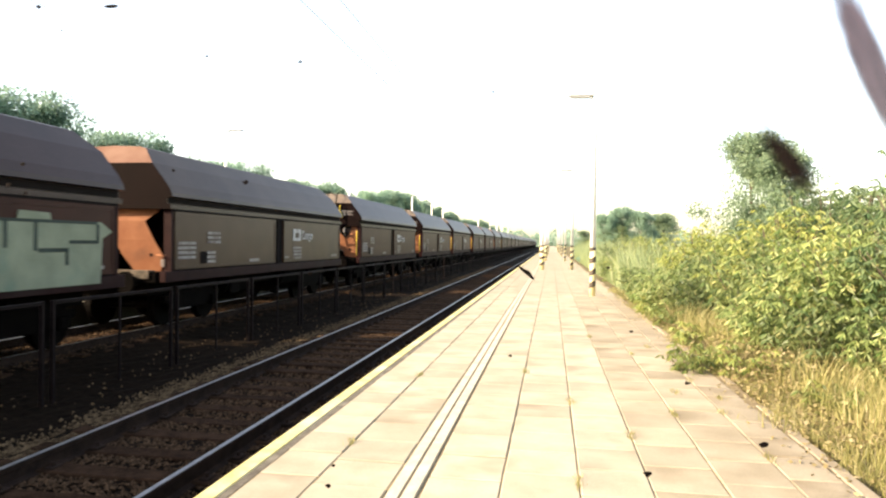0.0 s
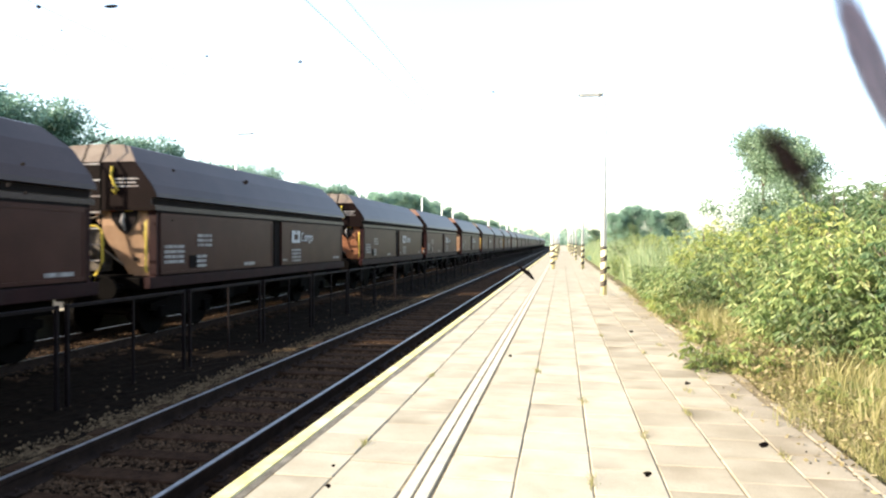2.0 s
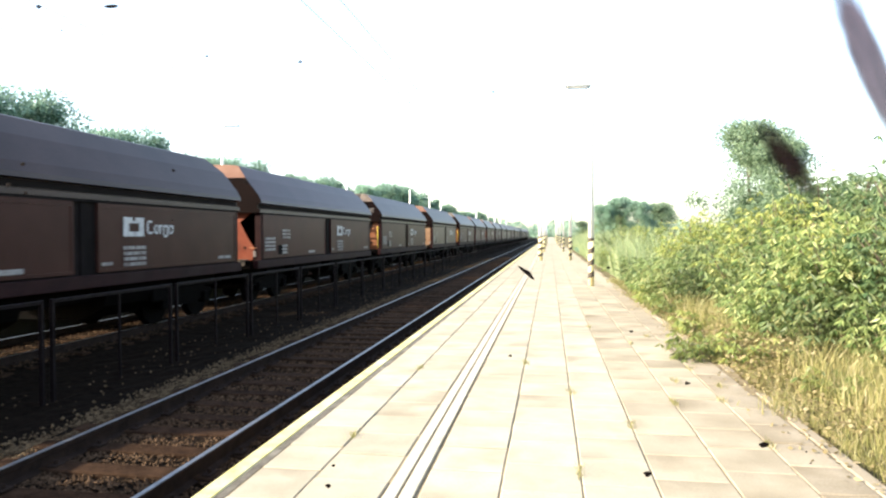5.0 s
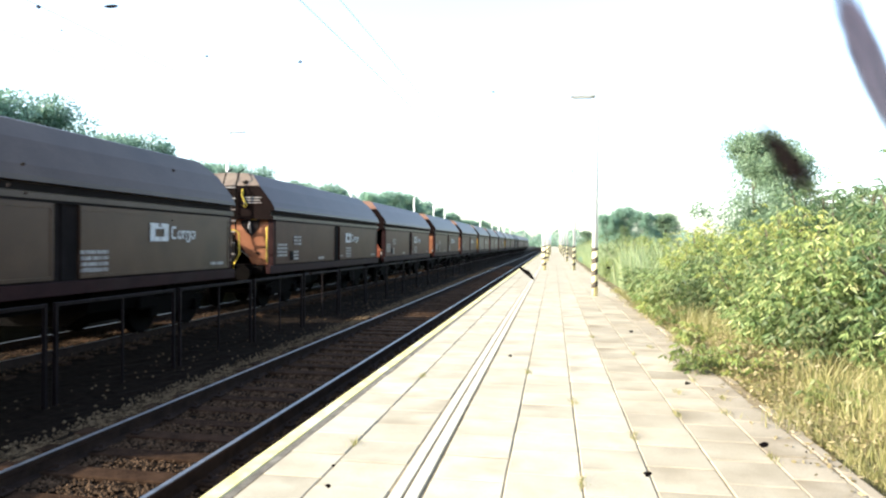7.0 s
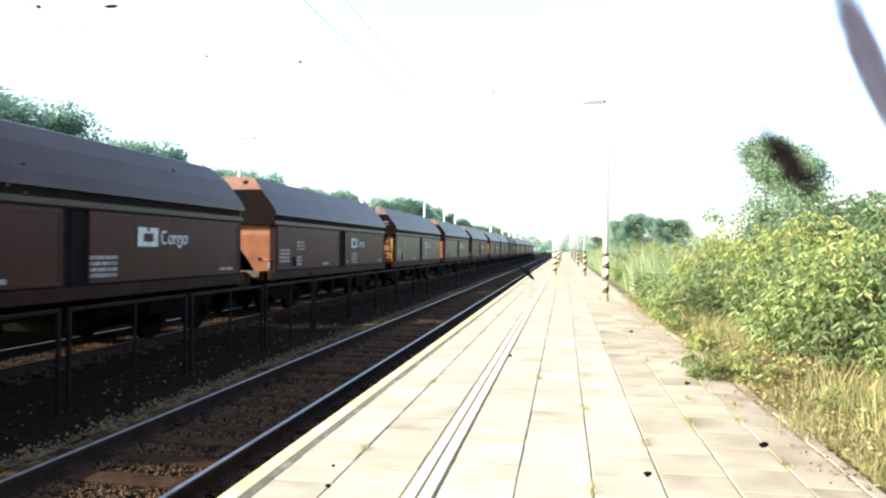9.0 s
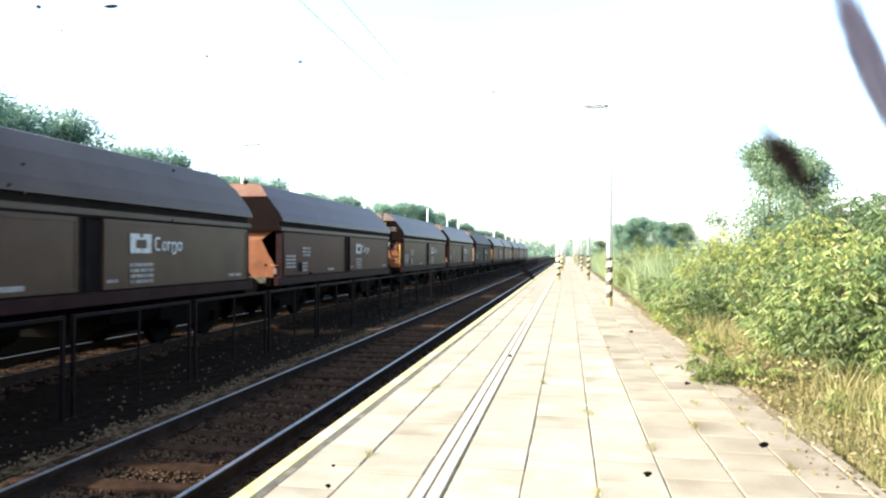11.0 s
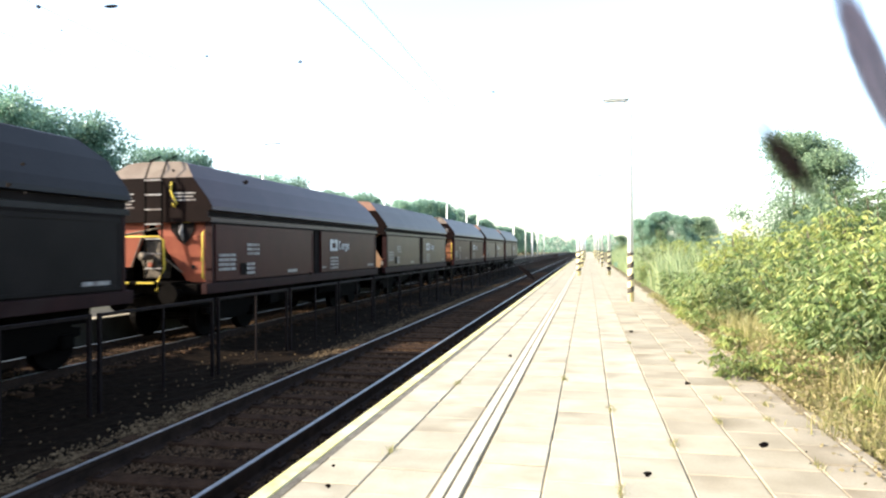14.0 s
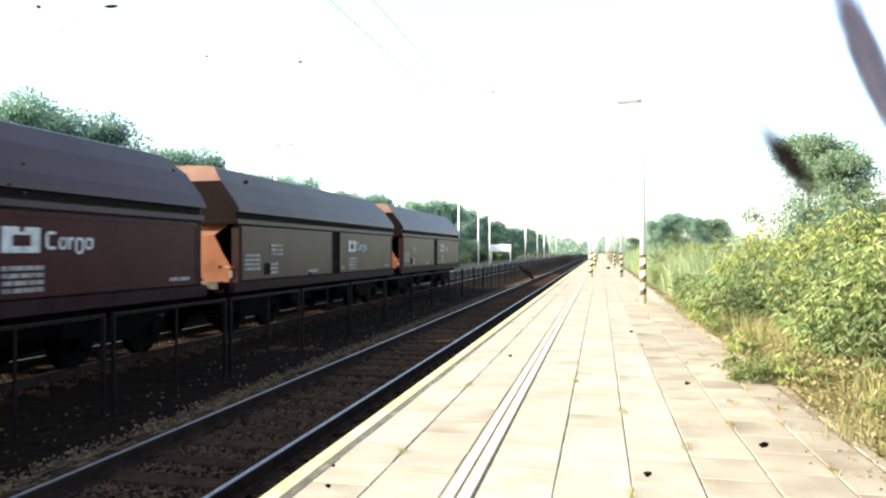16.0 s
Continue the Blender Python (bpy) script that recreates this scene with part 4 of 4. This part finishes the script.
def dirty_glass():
    """The dirt on the glass before the lens, placed to fit the camera's view; it goes with the camera."""
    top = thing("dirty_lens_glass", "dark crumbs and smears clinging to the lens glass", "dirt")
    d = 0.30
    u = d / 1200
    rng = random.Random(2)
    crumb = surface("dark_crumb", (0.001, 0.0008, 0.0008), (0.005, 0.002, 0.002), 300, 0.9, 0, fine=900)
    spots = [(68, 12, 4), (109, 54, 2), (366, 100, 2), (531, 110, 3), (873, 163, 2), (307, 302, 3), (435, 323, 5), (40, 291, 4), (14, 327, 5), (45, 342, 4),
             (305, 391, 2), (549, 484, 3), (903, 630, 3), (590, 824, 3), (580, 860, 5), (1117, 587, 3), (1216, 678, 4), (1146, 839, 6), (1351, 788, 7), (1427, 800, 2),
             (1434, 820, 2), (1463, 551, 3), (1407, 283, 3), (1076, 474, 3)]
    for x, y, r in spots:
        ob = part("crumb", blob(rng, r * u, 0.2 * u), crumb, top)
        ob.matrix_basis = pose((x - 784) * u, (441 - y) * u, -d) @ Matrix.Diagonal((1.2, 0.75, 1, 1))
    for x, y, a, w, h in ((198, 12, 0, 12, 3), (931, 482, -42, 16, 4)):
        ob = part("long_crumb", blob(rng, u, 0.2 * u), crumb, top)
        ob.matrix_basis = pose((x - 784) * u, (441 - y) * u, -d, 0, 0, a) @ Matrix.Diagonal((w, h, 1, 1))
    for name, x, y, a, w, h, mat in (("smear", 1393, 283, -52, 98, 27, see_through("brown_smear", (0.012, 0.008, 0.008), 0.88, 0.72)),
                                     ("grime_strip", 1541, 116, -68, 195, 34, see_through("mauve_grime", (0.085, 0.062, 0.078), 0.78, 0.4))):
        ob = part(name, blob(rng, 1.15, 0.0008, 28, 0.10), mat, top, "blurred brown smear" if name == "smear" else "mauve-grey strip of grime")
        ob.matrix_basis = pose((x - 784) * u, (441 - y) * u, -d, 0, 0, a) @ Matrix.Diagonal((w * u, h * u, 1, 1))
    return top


def motions():
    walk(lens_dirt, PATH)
    for k, w in enumerate(wagons):
        walk(w, [(t, pose(TRACK_2, along(k, t), RAIL_Z)) for t in (0.0, 1.0, 2.0, 3.0, 4.0, 5.0, 6.0, 7.0, 8.0, 9.0, 10.0, 11.0, 12.0, 13.0, 14.0, 15.0, 16.0)])


# ---------------------------------------------------------------- plants
def tree(name, seed, height, spread, leaf, count, material, label, trunk=0.16, clump=0.75, low=0.45):
    rng = np.random.default_rng(seed)
    top = thing(name, label, "tree")
    bm = bm_()
    pts = [(0, 0, -0.2)]
    for k in range(1, 6):
        pts.append((rng.normal() * 0.12 * k / 2, rng.normal() * 0.12 * k / 2, height * 0.8 * k / 5))
    tube(bm, pts, [trunk * (1 - 0.16 * k) for k in range(6)], 8)
    ends = []
    for k in range(11):
        i = rng.integers(1, 6)
        a = rng.uniform(0, 6.28)
        r = spread * rng.uniform(0.5, 0.95) * (1.0 if i < 4 else 0.65)
        s = Vector(pts[i])
        e = s + Vector((math.cos(a) * r, math.sin(a) * r, height * rng.uniform(0.05, 0.22)))
        m = s.lerp(e, 0.5) + Vector((0, 0, 0.15 * r))
        tube(bm, [s, m, e], [trunk * 0.38, trunk * 0.25, trunk * 0.1], 5)
        ends += [m, e, m.lerp(e, 0.5)]
    ends += [Vector((rng.normal() * spread * 0.3, rng.normal() * spread * 0.3, height * rng.uniform(0.72, 0.97))) for _ in range(12)]
    ends += [Vector((rng.normal() * spread * low, rng.normal() * spread * low, height * rng.uniform(0.12, 0.65))) for _ in range(12 if low < 0.5 else 34)]
    part("trunk", bm, BARK, top, smooth=True)
    ends = np.array([tuple(e) for e in ends])
    pick = rng.integers(0, len(ends), count)
    r = rng.normal(size=(count, 3))
    r /= np.linalg.norm(r, axis=1, keepdims=True)
    rad = clump * rng.uniform(0.4, 1.0, len(ends))[pick] * rng.random(count) ** 0.45
    centres = ends[pick] + r * rad[:, None] * np.array([1, 1, 0.75])
    ways = r + rng.normal(size=(count, 3)) * 0.6 + np.array([0, 0, -0.25])
    me = leaves_mesh("crown", centres, ways, leaf * rng.uniform(0.6, 1.3, count), leaf * rng.uniform(0.35, 0.6, count), material, rng)
    c = new("crown", me)
    c.parent = top
    return top


def bush(seed, height, spread, sprays, label, material=None, leaf=0.112):
    """A leafy bush of many stems that carry drooping feathered leaves."""
    rng = np.random.default_rng(seed)
    top = thing("bush", label, "bush", "bushes along the platform")
    bm = bm_()
    cs, ws, ls = [], [], []
    sprays = round(sprays * 1.35)
    for k in range(22):
        a, r = rng.uniform(0, 6.28), spread * math.sqrt(rng.random())
        h = height * rng.uniform(0.68, 1.0) * (1 - 0.35 * (r / spread) ** 2)
        root = Vector((0.35 * r * math.cos(a), 0.35 * r * math.sin(a), -0.15))
        tip = Vector((r * math.cos(a), r * math.sin(a), h))
        mid = root.lerp(tip, 0.5) + Vector((0, 0, 0.12 * h))
        tube(bm, [root, mid, tip], [0.009 * height, 0.006 * height, 0.002 * height], 5)
        for j in range(sprays):
            u = rng.uniform(0.05, 1.0)
            p = (root.lerp(mid, u * 2) if u < 0.5 else mid.lerp(tip, u * 2 - 1))
            b = rng.uniform(0, 6.28)
            d = Vector((math.cos(b), math.sin(b), rng.uniform(-0.1, 0.5))).normalized()
            reach = rng.uniform(0.12, 0.42) * min(1.0, height / 1.2)
            c = p + d * reach
            turn = rng.uniform(0, 6.28)
            for q in range(7):
                g = turn + 2 * math.pi * q / 7
                cs.append(c)
                ws.append(Vector((math.cos(g), math.sin(g), -0.95 + rng.normal() * 0.25)) + d * 0.35)
                ls.append(leaf * rng.uniform(0.75, 1.3))
    part("woody_stem", bm, BARK, top)
    ls = np.array(ls)
    c = new("crown", leaves_mesh("crown", np.array([tuple(v) for v in cs]), np.array([tuple(v) for v in ws]), ls, ls * rng.uniform(0.17, 0.24, len(ls)), material or LEAF_BUSH, rng, 0.16))
    c.parent = top
    return top


def plants():
    rng = random.Random(12)
    # woods behind the far platform
    kinds = [tree("tree", 31 + k, h, s, 0.20, 42000, LEAF_TREE, "dense dark green broadleaf tree behind the far platform", 0.18, 1.15) for k, (h, s) in enumerate(((8.6, 2.8), (7.6, 2.6), (9.0, 3.0)))]
    tall_of = (8.6, 7.6, 9.0)
    # the skyline of the woods: distance along the track and height of the crowns
    tops = [(14, 8.2), (18, 8.5), (21.5, 8.5), (24.5, 8.6), (27, 8.8), (29.6, 8.7), (31.6, 8.3), (36.2, 8.1), (38.2, 8.3), (40.2, 7.8), (43, 7.3), (45.4, 7.3), (48.2, 7.7), (51.4, 7.9),
            (54, 7.9), (57.6, 7.4), (61, 7.5), (65, 7.7), (70.6, 8.0), (76.4, 8.6), (81, 8.0), (86, 7.4), (91, 8.4), (97, 9.2), (104, 9.8), (112, 10.2), (119, 10.1), (127, 9.9), (135, 9.6), (141, 9.3)]
    tops += [(162 + 9.5 * k, rng.uniform(8.4, 9.8)) for k in range(17)]
    spots = []
    for y, z in tops:
        spots.append((-25.5 + rng.uniform(-0.5, 0.5), y, z))
        spots.append((-29.0 + rng.uniform(-1.0, 1.0), y * 1.13 + rng.uniform(-1, 2), 0.92 * z))
    for i, (x, y, want) in enumerate(spots):
        k = i if i < 3 else rng.randrange(3)
        m = pose(x, y, -0.3, 0, 0, rng.uniform(0, 360))
        t = kinds[i] if i < 3 else copy_thing(kinds[k], m)
        t.matrix_basis = m
        s = (want + 0.1) / (tall_of[k] + 0.45)
        t.scale = (s * 1.05, s * 1.05, s)
        tagged(t, group="trees behind the far platform")
    # light bushes by the far platform
    shrub = bush(91, 2.4, 1.8, 30, "yellow-green shrub beside the far platform", LEAF_BUSH, 0.3)
    for i in range(22):
        m = pose(-19.5 + rng.uniform(-1.5, 1.5), 30 + 6 * i, -0.35, 0, 0, rng.uniform(0, 360))
        b = shrub if i == 0 else copy_thing(shrub, m)
        b.matrix_basis = m
    # tall grey-green tree and bushes beside the platform
    tall = tree("tree", 71, 6.1, 1.9, 0.12, 30000, LEAF_WILLOW, "tall grey-green tree among the bushes", 0.12, 0.85, 0.6)
    tall.matrix_basis = pose(7.9, 28.5, -0.1, 0, 0, 170)
    side = copy_thing(tall, pose(8.5, 27.4, -0.1, 0, 0, 60))
    side.scale = (0.85, 0.85, 0.86)
    t2 = copy_thing(tall, pose(11.6, 21.0, -0.4, 0, 0, 120))
    tagged(t2, "grey-green tree behind the bushes")
    for x, y, s in ((4.6, 60, 0.70), (6.0, 61, 0.80), (7.6, 60, 0.74)):
        t = copy_thing(tall, pose(x, y, -0.6, 0, 0, rng.uniform(0, 360)))
        t.scale = (s * 1.0, s * 1.0, s * 1.1)
        tagged(t, "green tree far along the platform, paled to paint in haze")
        # lighter leaves on these three only: distant haze painted into the colour
        leaf_slot = [c for c in t.children if c.name.startswith("crown")][0].material_slots[0]
        leaf_slot.link = "OBJECT"
        leaf_slot.material = LEAF_TREE
    for i in range(14):
        t = copy_thing(tall, pose(6 + rng.uniform(0, 9), 55 + 9 * i, -0.1, 0, 0, rng.uniform(0, 360)))
        s = rng.uniform(0.55, 0.8)
        t.scale = (s * 1.2, s * 1.2, s)
    b_kinds = [bush(51, 3.1, 1.5, 74, "dense green bush with drooping fingered leaves", LEAF_DEEP), bush(52, 2.1, 1.2, 62, "bright yellow-green bush with drooping fingered leaves"),
               bush(53, 1.25, 0.9, 40, "low green bush at the platform's edge", LEAF_BUSH),
               bush(55, 2.3, 1.0, 54, "bush with drooping fingered leaves, sunlight painted in as yellow", LEAF_YELLOW)]
    near = [(1, 4.0, 10.4), (0, 5.6, 8.3), (1, 4.3, 12.2), (0, 5.4, 12.4), (1, 3.9, 15.2), (0, 6.4, 10.6), (0, 7.2, 8.6), (1, 3.5, 11.3), (2, 2.75, 16.0), (1, 4.9, 17.0), (2, 3.2, 17.2), (0, 6.6, 15.5),
            (0, 8.2, 13.0), (0, 8.8, 17), (1, 7.0, 20), (1, 5.4, 21.5), (2, 4.4, 7.9), (0, 9.5, 10.5), (2, 5.6, 6.7), (0, 11, 14), (1, 9, 23), (0, 12, 20), (0, 5.0, 8.9), (1, 4.1, 9.1), (0, 5.2, 7.6), (0, 6.2, 6.9), (1, 4.5, 7.7), (1, 5.3, 6.7), (1, 3.9, 8.7), (1, 6.4, 6.3),
            (2, 3.75, 7.7), (2, 4.2, 7.1), (2, 4.7, 6.6), (2, 3.5, 8.5), (0, 4.7, 7.9), (2, 3.2, 9.5), (0, 5.5, 7.3), (2, 3.3, 13.6), (0, 6.2, 16.5), (0, 5.1, 13.3), (0, 7.2, 20.0),
            (3, 3.75, 9.6), (3, 4.3, 14.2), (3, 4.0, 12.6), (3, 4.9, 10.0), (3, 3.9, 18.6), (3, 5.4, 16.2), (2, 2.85, 14.8), (2, 2.8, 18.4), (1, 4.6, 25.0), (2, 3.6, 23.5), (1, 3.9, 21.2), (3, 3.3, 27.5), (1, 4.4, 29.5), (2, 3.0, 21.4), (1, 3.7, 33.0), (3, 4.6, 36.0), (1, 3.4, 40.0), (2, 3.0, 31.0)]
    first = set()
    for kind, x, y in near:
        m = pose(x, y, -0.08, 0, 0, rng.uniform(0, 360))
        b = copy_thing(b_kinds[kind], m) if kind in first else b_kinds[kind]
        first.add(kind)
        b.matrix_basis = m
        s = rng.uniform(0.9, 1.1)
        b.scale = (s, s, s)
    weed = bush(54, 0.42, 0.42, 4, "small yellow-green weed at the platform kerb", LEAF_YELLOW, 0.11)
    for i, (x, y, s) in enumerate(((1.75, 8.7, 0.9), (2.05, 9.2, 1.1), (2.3, 8.5, 1.0), (2.35, 11.0, 1.1), (2.3, 13.4, 1.2), (2.35, 15.6, 1.5), (2.7, 6.9, 0.8), (3.3, 6.2, 1.0))):
        m = pose(x, y, -0.03, 0, 0, rng.uniform(0, 360))
        b = weed if i == 0 else copy_thing(weed, m)
        b.matrix_basis = m
        b.scale = (s, s, s)
        tagged(b, category="weed", group="weeds at the kerb")
    for i in range(26):
        b = copy_thing(b_kinds[i % 4], pose(rng.uniform(4.5, 13), 26 + 4.2 * i, -0.1, 0, 0, rng.uniform(0, 360)))
        s = rng.uniform(0.9, 1.3)
        b.scale = (s, s, s)


def grasses():
    rng = np.random.default_rng(17)
    n = 30000
    x = 2.45 + rng.random(n) ** 1.3 * 6
    y = rng.uniform(15, 75, n)
    z = np.full(n, -0.12)
    me = blades_mesh("reeds", np.stack([x, y, z], 1), rng.uniform(1.1, 2.3, n) * (0.8 + 0.22 * np.sin(x * 1.3 + y * 0.45)), rng.uniform(0.012, 0.034, n), 0.45, REED, rng)
    tagged(new("reeds", me), "tall pale green reeds beside the platform", "reeds", kind="stuff")
    n = 26000
    y = 3.5 + 20 * rng.random(n) ** 1.4
    x = 2.12 + np.abs(rng.normal(0, 1.1, n))
    keep = rng.random(n) < 0.55 + 0.45 * np.sin(x * 3.1 + y * 1.7) ** 2
    x, y = x[keep], y[keep]
    n = len(x)
    h = rng.uniform(0.10, 0.45, n) * (0.5 + np.clip((x - 2.1) / 1.2, 0, 1))
    me = blades_mesh("grass", np.stack([x, y, np.full(n, -0.11)], 1), h, rng.uniform(0.005, 0.012, n), 0.7, GRASS, rng)
    tagged(new("grass", me), "dry yellowing grass along the platform kerb", "grass", kind="stuff")
    n = 9000
    tall = np.stack([rng.uniform(2.5, 6.0, n), rng.uniform(4.2, 8.2, n), np.full(n, -0.1)], 1)
    tall[5000:, 0] = 2.3 + np.abs(rng.normal(0, 0.7, 4000))
    tall[5000:, 1] = rng.uniform(9, 17, 4000)
    me = blades_mesh("tall_grass", tall, rng.uniform(0.3, 0.75, n), rng.uniform(0.005, 0.012, n), 0.6, GRASS, rng)
    tagged(new("tall_grass", me), "tall straw-coloured grass before the bushes", "grass", kind="stuff")
    c = np.stack([2.0 + np.abs(rng.normal(0, 0.6, n)), rng.uniform(5.5, 16, n), rng.uniform(-0.1, 0.12, n)], 1)
    heap = np.array([(2.45, 8.1), (2.8, 8.4), (2.7, 9.0), (3.1, 8.2), (2.3, 9.6), (2.9, 11.0), (2.2, 8.8)])[rng.integers(0, 7, 3000)]
    c[:3000, :2] = heap + rng.normal(0, 0.22, (3000, 2))
    c[:3000, 2] = rng.random(3000) ** 1.4 * 0.40 - 0.05
    me = leaves_mesh("dead_leaves", c, rng.normal(size=(n, 3)) * np.array([1, 1, 0.5]), rng.uniform(0.03, 0.085, n), rng.uniform(0.012, 0.035, n), DEAD, rng)
    tagged(new("dead_leaves", me), "withered leaves and low weeds at the kerb", "weeds", kind="stuff")
    # tufts and litter that creep over the kerb
    n = 5200
    run = rng.uniform(4, 24, n)
    creep = np.clip(0.5 + 0.5 * np.sin(run * 2.3) + 0.4 * np.sin(run * 5.1 + 1.0), 0.05, 1.4)
    at = np.stack([2.16 - np.abs(rng.normal(0, 0.13, n)) * creep, run, np.full(n, -0.012)], 1)
    me = blades_mesh("kerb_grass", at, rng.uniform(0.03, 0.16, n) * (0.4 + creep), rng.uniform(0.004, 0.010, n), 0.9, GRASS, rng)
    tagged(new("kerb_grass", me), "short dry grass creeping over the kerb", "grass", kind="stuff")
    n = 1500
    run = rng.uniform(4, 20, n)
    at = np.stack([2.2 - np.abs(rng.normal(0, 0.2, n)), run, np.full(n, 0.012)], 1)
    me = leaves_mesh("kerb_litter", at, rng.normal(size=(n, 3)) * np.array([1, 1, 0.12]), rng.uniform(0.02, 0.06, n), rng.uniform(0.01, 0.03, n), DEAD, rng)
    tagged(new("kerb_litter", me), "withered leaf litter along the kerb", "litter", kind="stuff")
    # tufts that grow in the joints between the slabs
    spots = [(0.2, 4.45), (0.2, 6.7), (-0.294, 8.2), (0.655, 5.6), (1.122, 6.4), (1.122, 9.8), (1.58, 5.2), (1.58, 6.6), (1.58, 8.1), (1.3, 7.4), (1.45, 10.6), (-1.487, 5.0), (-1.487, 7.7), (0.655, 11.5), (1.7, 7.2)]
    n = 40 * len(spots)
    at = np.repeat(np.array(spots), 40, 0) + rng.normal(0, 1, (n, 2)) * np.array([0.02, 0.06])
    me = blades_mesh("joint_weeds", np.concatenate([at, np.full((n, 1), -0.02)], 1), rng.uniform(0.03, 0.09, n), rng.uniform(0.004, 0.009, n), 0.9, GRASS, rng)
    tagged(new("joint_weeds", me), "small dry tufts in the platform joints", "weeds", kind="stuff")
    # far woods that close the view
    n = 30000
    a = rng.uniform(-60, 60, n)
    c = np.stack([a * 4, 430 + rng.normal(0, 12, n) + np.abs(a), 8.5 * rng.random(n) ** 1.3 * (1 + 0.25 * np.sin(a * 0.7) + 0.15 * np.sin(a * 2.3))], 1)
    me = leaves_mesh("far_woods", c, rng.normal(size=(n, 3)), rng.uniform(0.9, 1.8, n), rng.uniform(0.6, 1.2, n), LEAF_TREE, rng)
    tagged(new("far_woods", me), "low dark green woods on the horizon", "woods", kind="stuff")


# ---------------------------------------------------------------- assembly
ground()
ballast()
near_track = track("near_track", TRACK_1, "empty railway track with dark timber sleepers")
far_track = track("far_track", TRACK_2, "railway track under the freight train")
walkway = platform()
far_platform()

for k in range(7):
    m = pose(1.22, 20.66 * (k + 1), 0)
    if k == 0:
        lamp = lamp_post(True, 5.9, "white platform lamp with a yellow and black striped foot")
        lamp.matrix_basis = m
    else:
        copy_thing(lamp, m)
tagged(lamp, group="platform lamps")
for k in range(5):
    m = pose(-0.54, 40.4 + 20.66 * k, 0)
    if k == 0:
        column = lamp_post(False, 3.4, "white column with a striped warning foot on the platform")
        column.matrix_basis = m
    else:
        copy_thing(column, m)

panel = fence_panel()
for k in range(52):
    m = pose(-6.6, 8.06 - 3.07 * 4 + 3.07 * k - 0.0, 0)
    if k == 0:
        panel.matrix_basis = m
    else:
        copy_thing(panel, m)

wires()
first_mast = mast()
for k, (x, y) in enumerate(((-14.2, 46.5), (-14.2, 132), (-14.2, 178), (-14.2, 225))):
    first_mast = first_mast if k == 0 else copy_thing(first_mast, pose(x, y, 0))
    first_mast.matrix_basis = pose(x, y, 0)
first_far = far_lamp()
for k, y in enumerate((26.6, 65, 76, 84, 126, 150, 167, 186)):
    first_far = first_far if k == 0 else copy_thing(first_far, pose(-13.5, y, 0))
    first_far.matrix_basis = pose(-13.5, y, 0)
station_board()
wagons = train()
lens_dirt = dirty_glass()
plants()
grasses()
sleepers(near_track, 110)
sleepers(far_track, 60)
slabs(walkway)
motions()
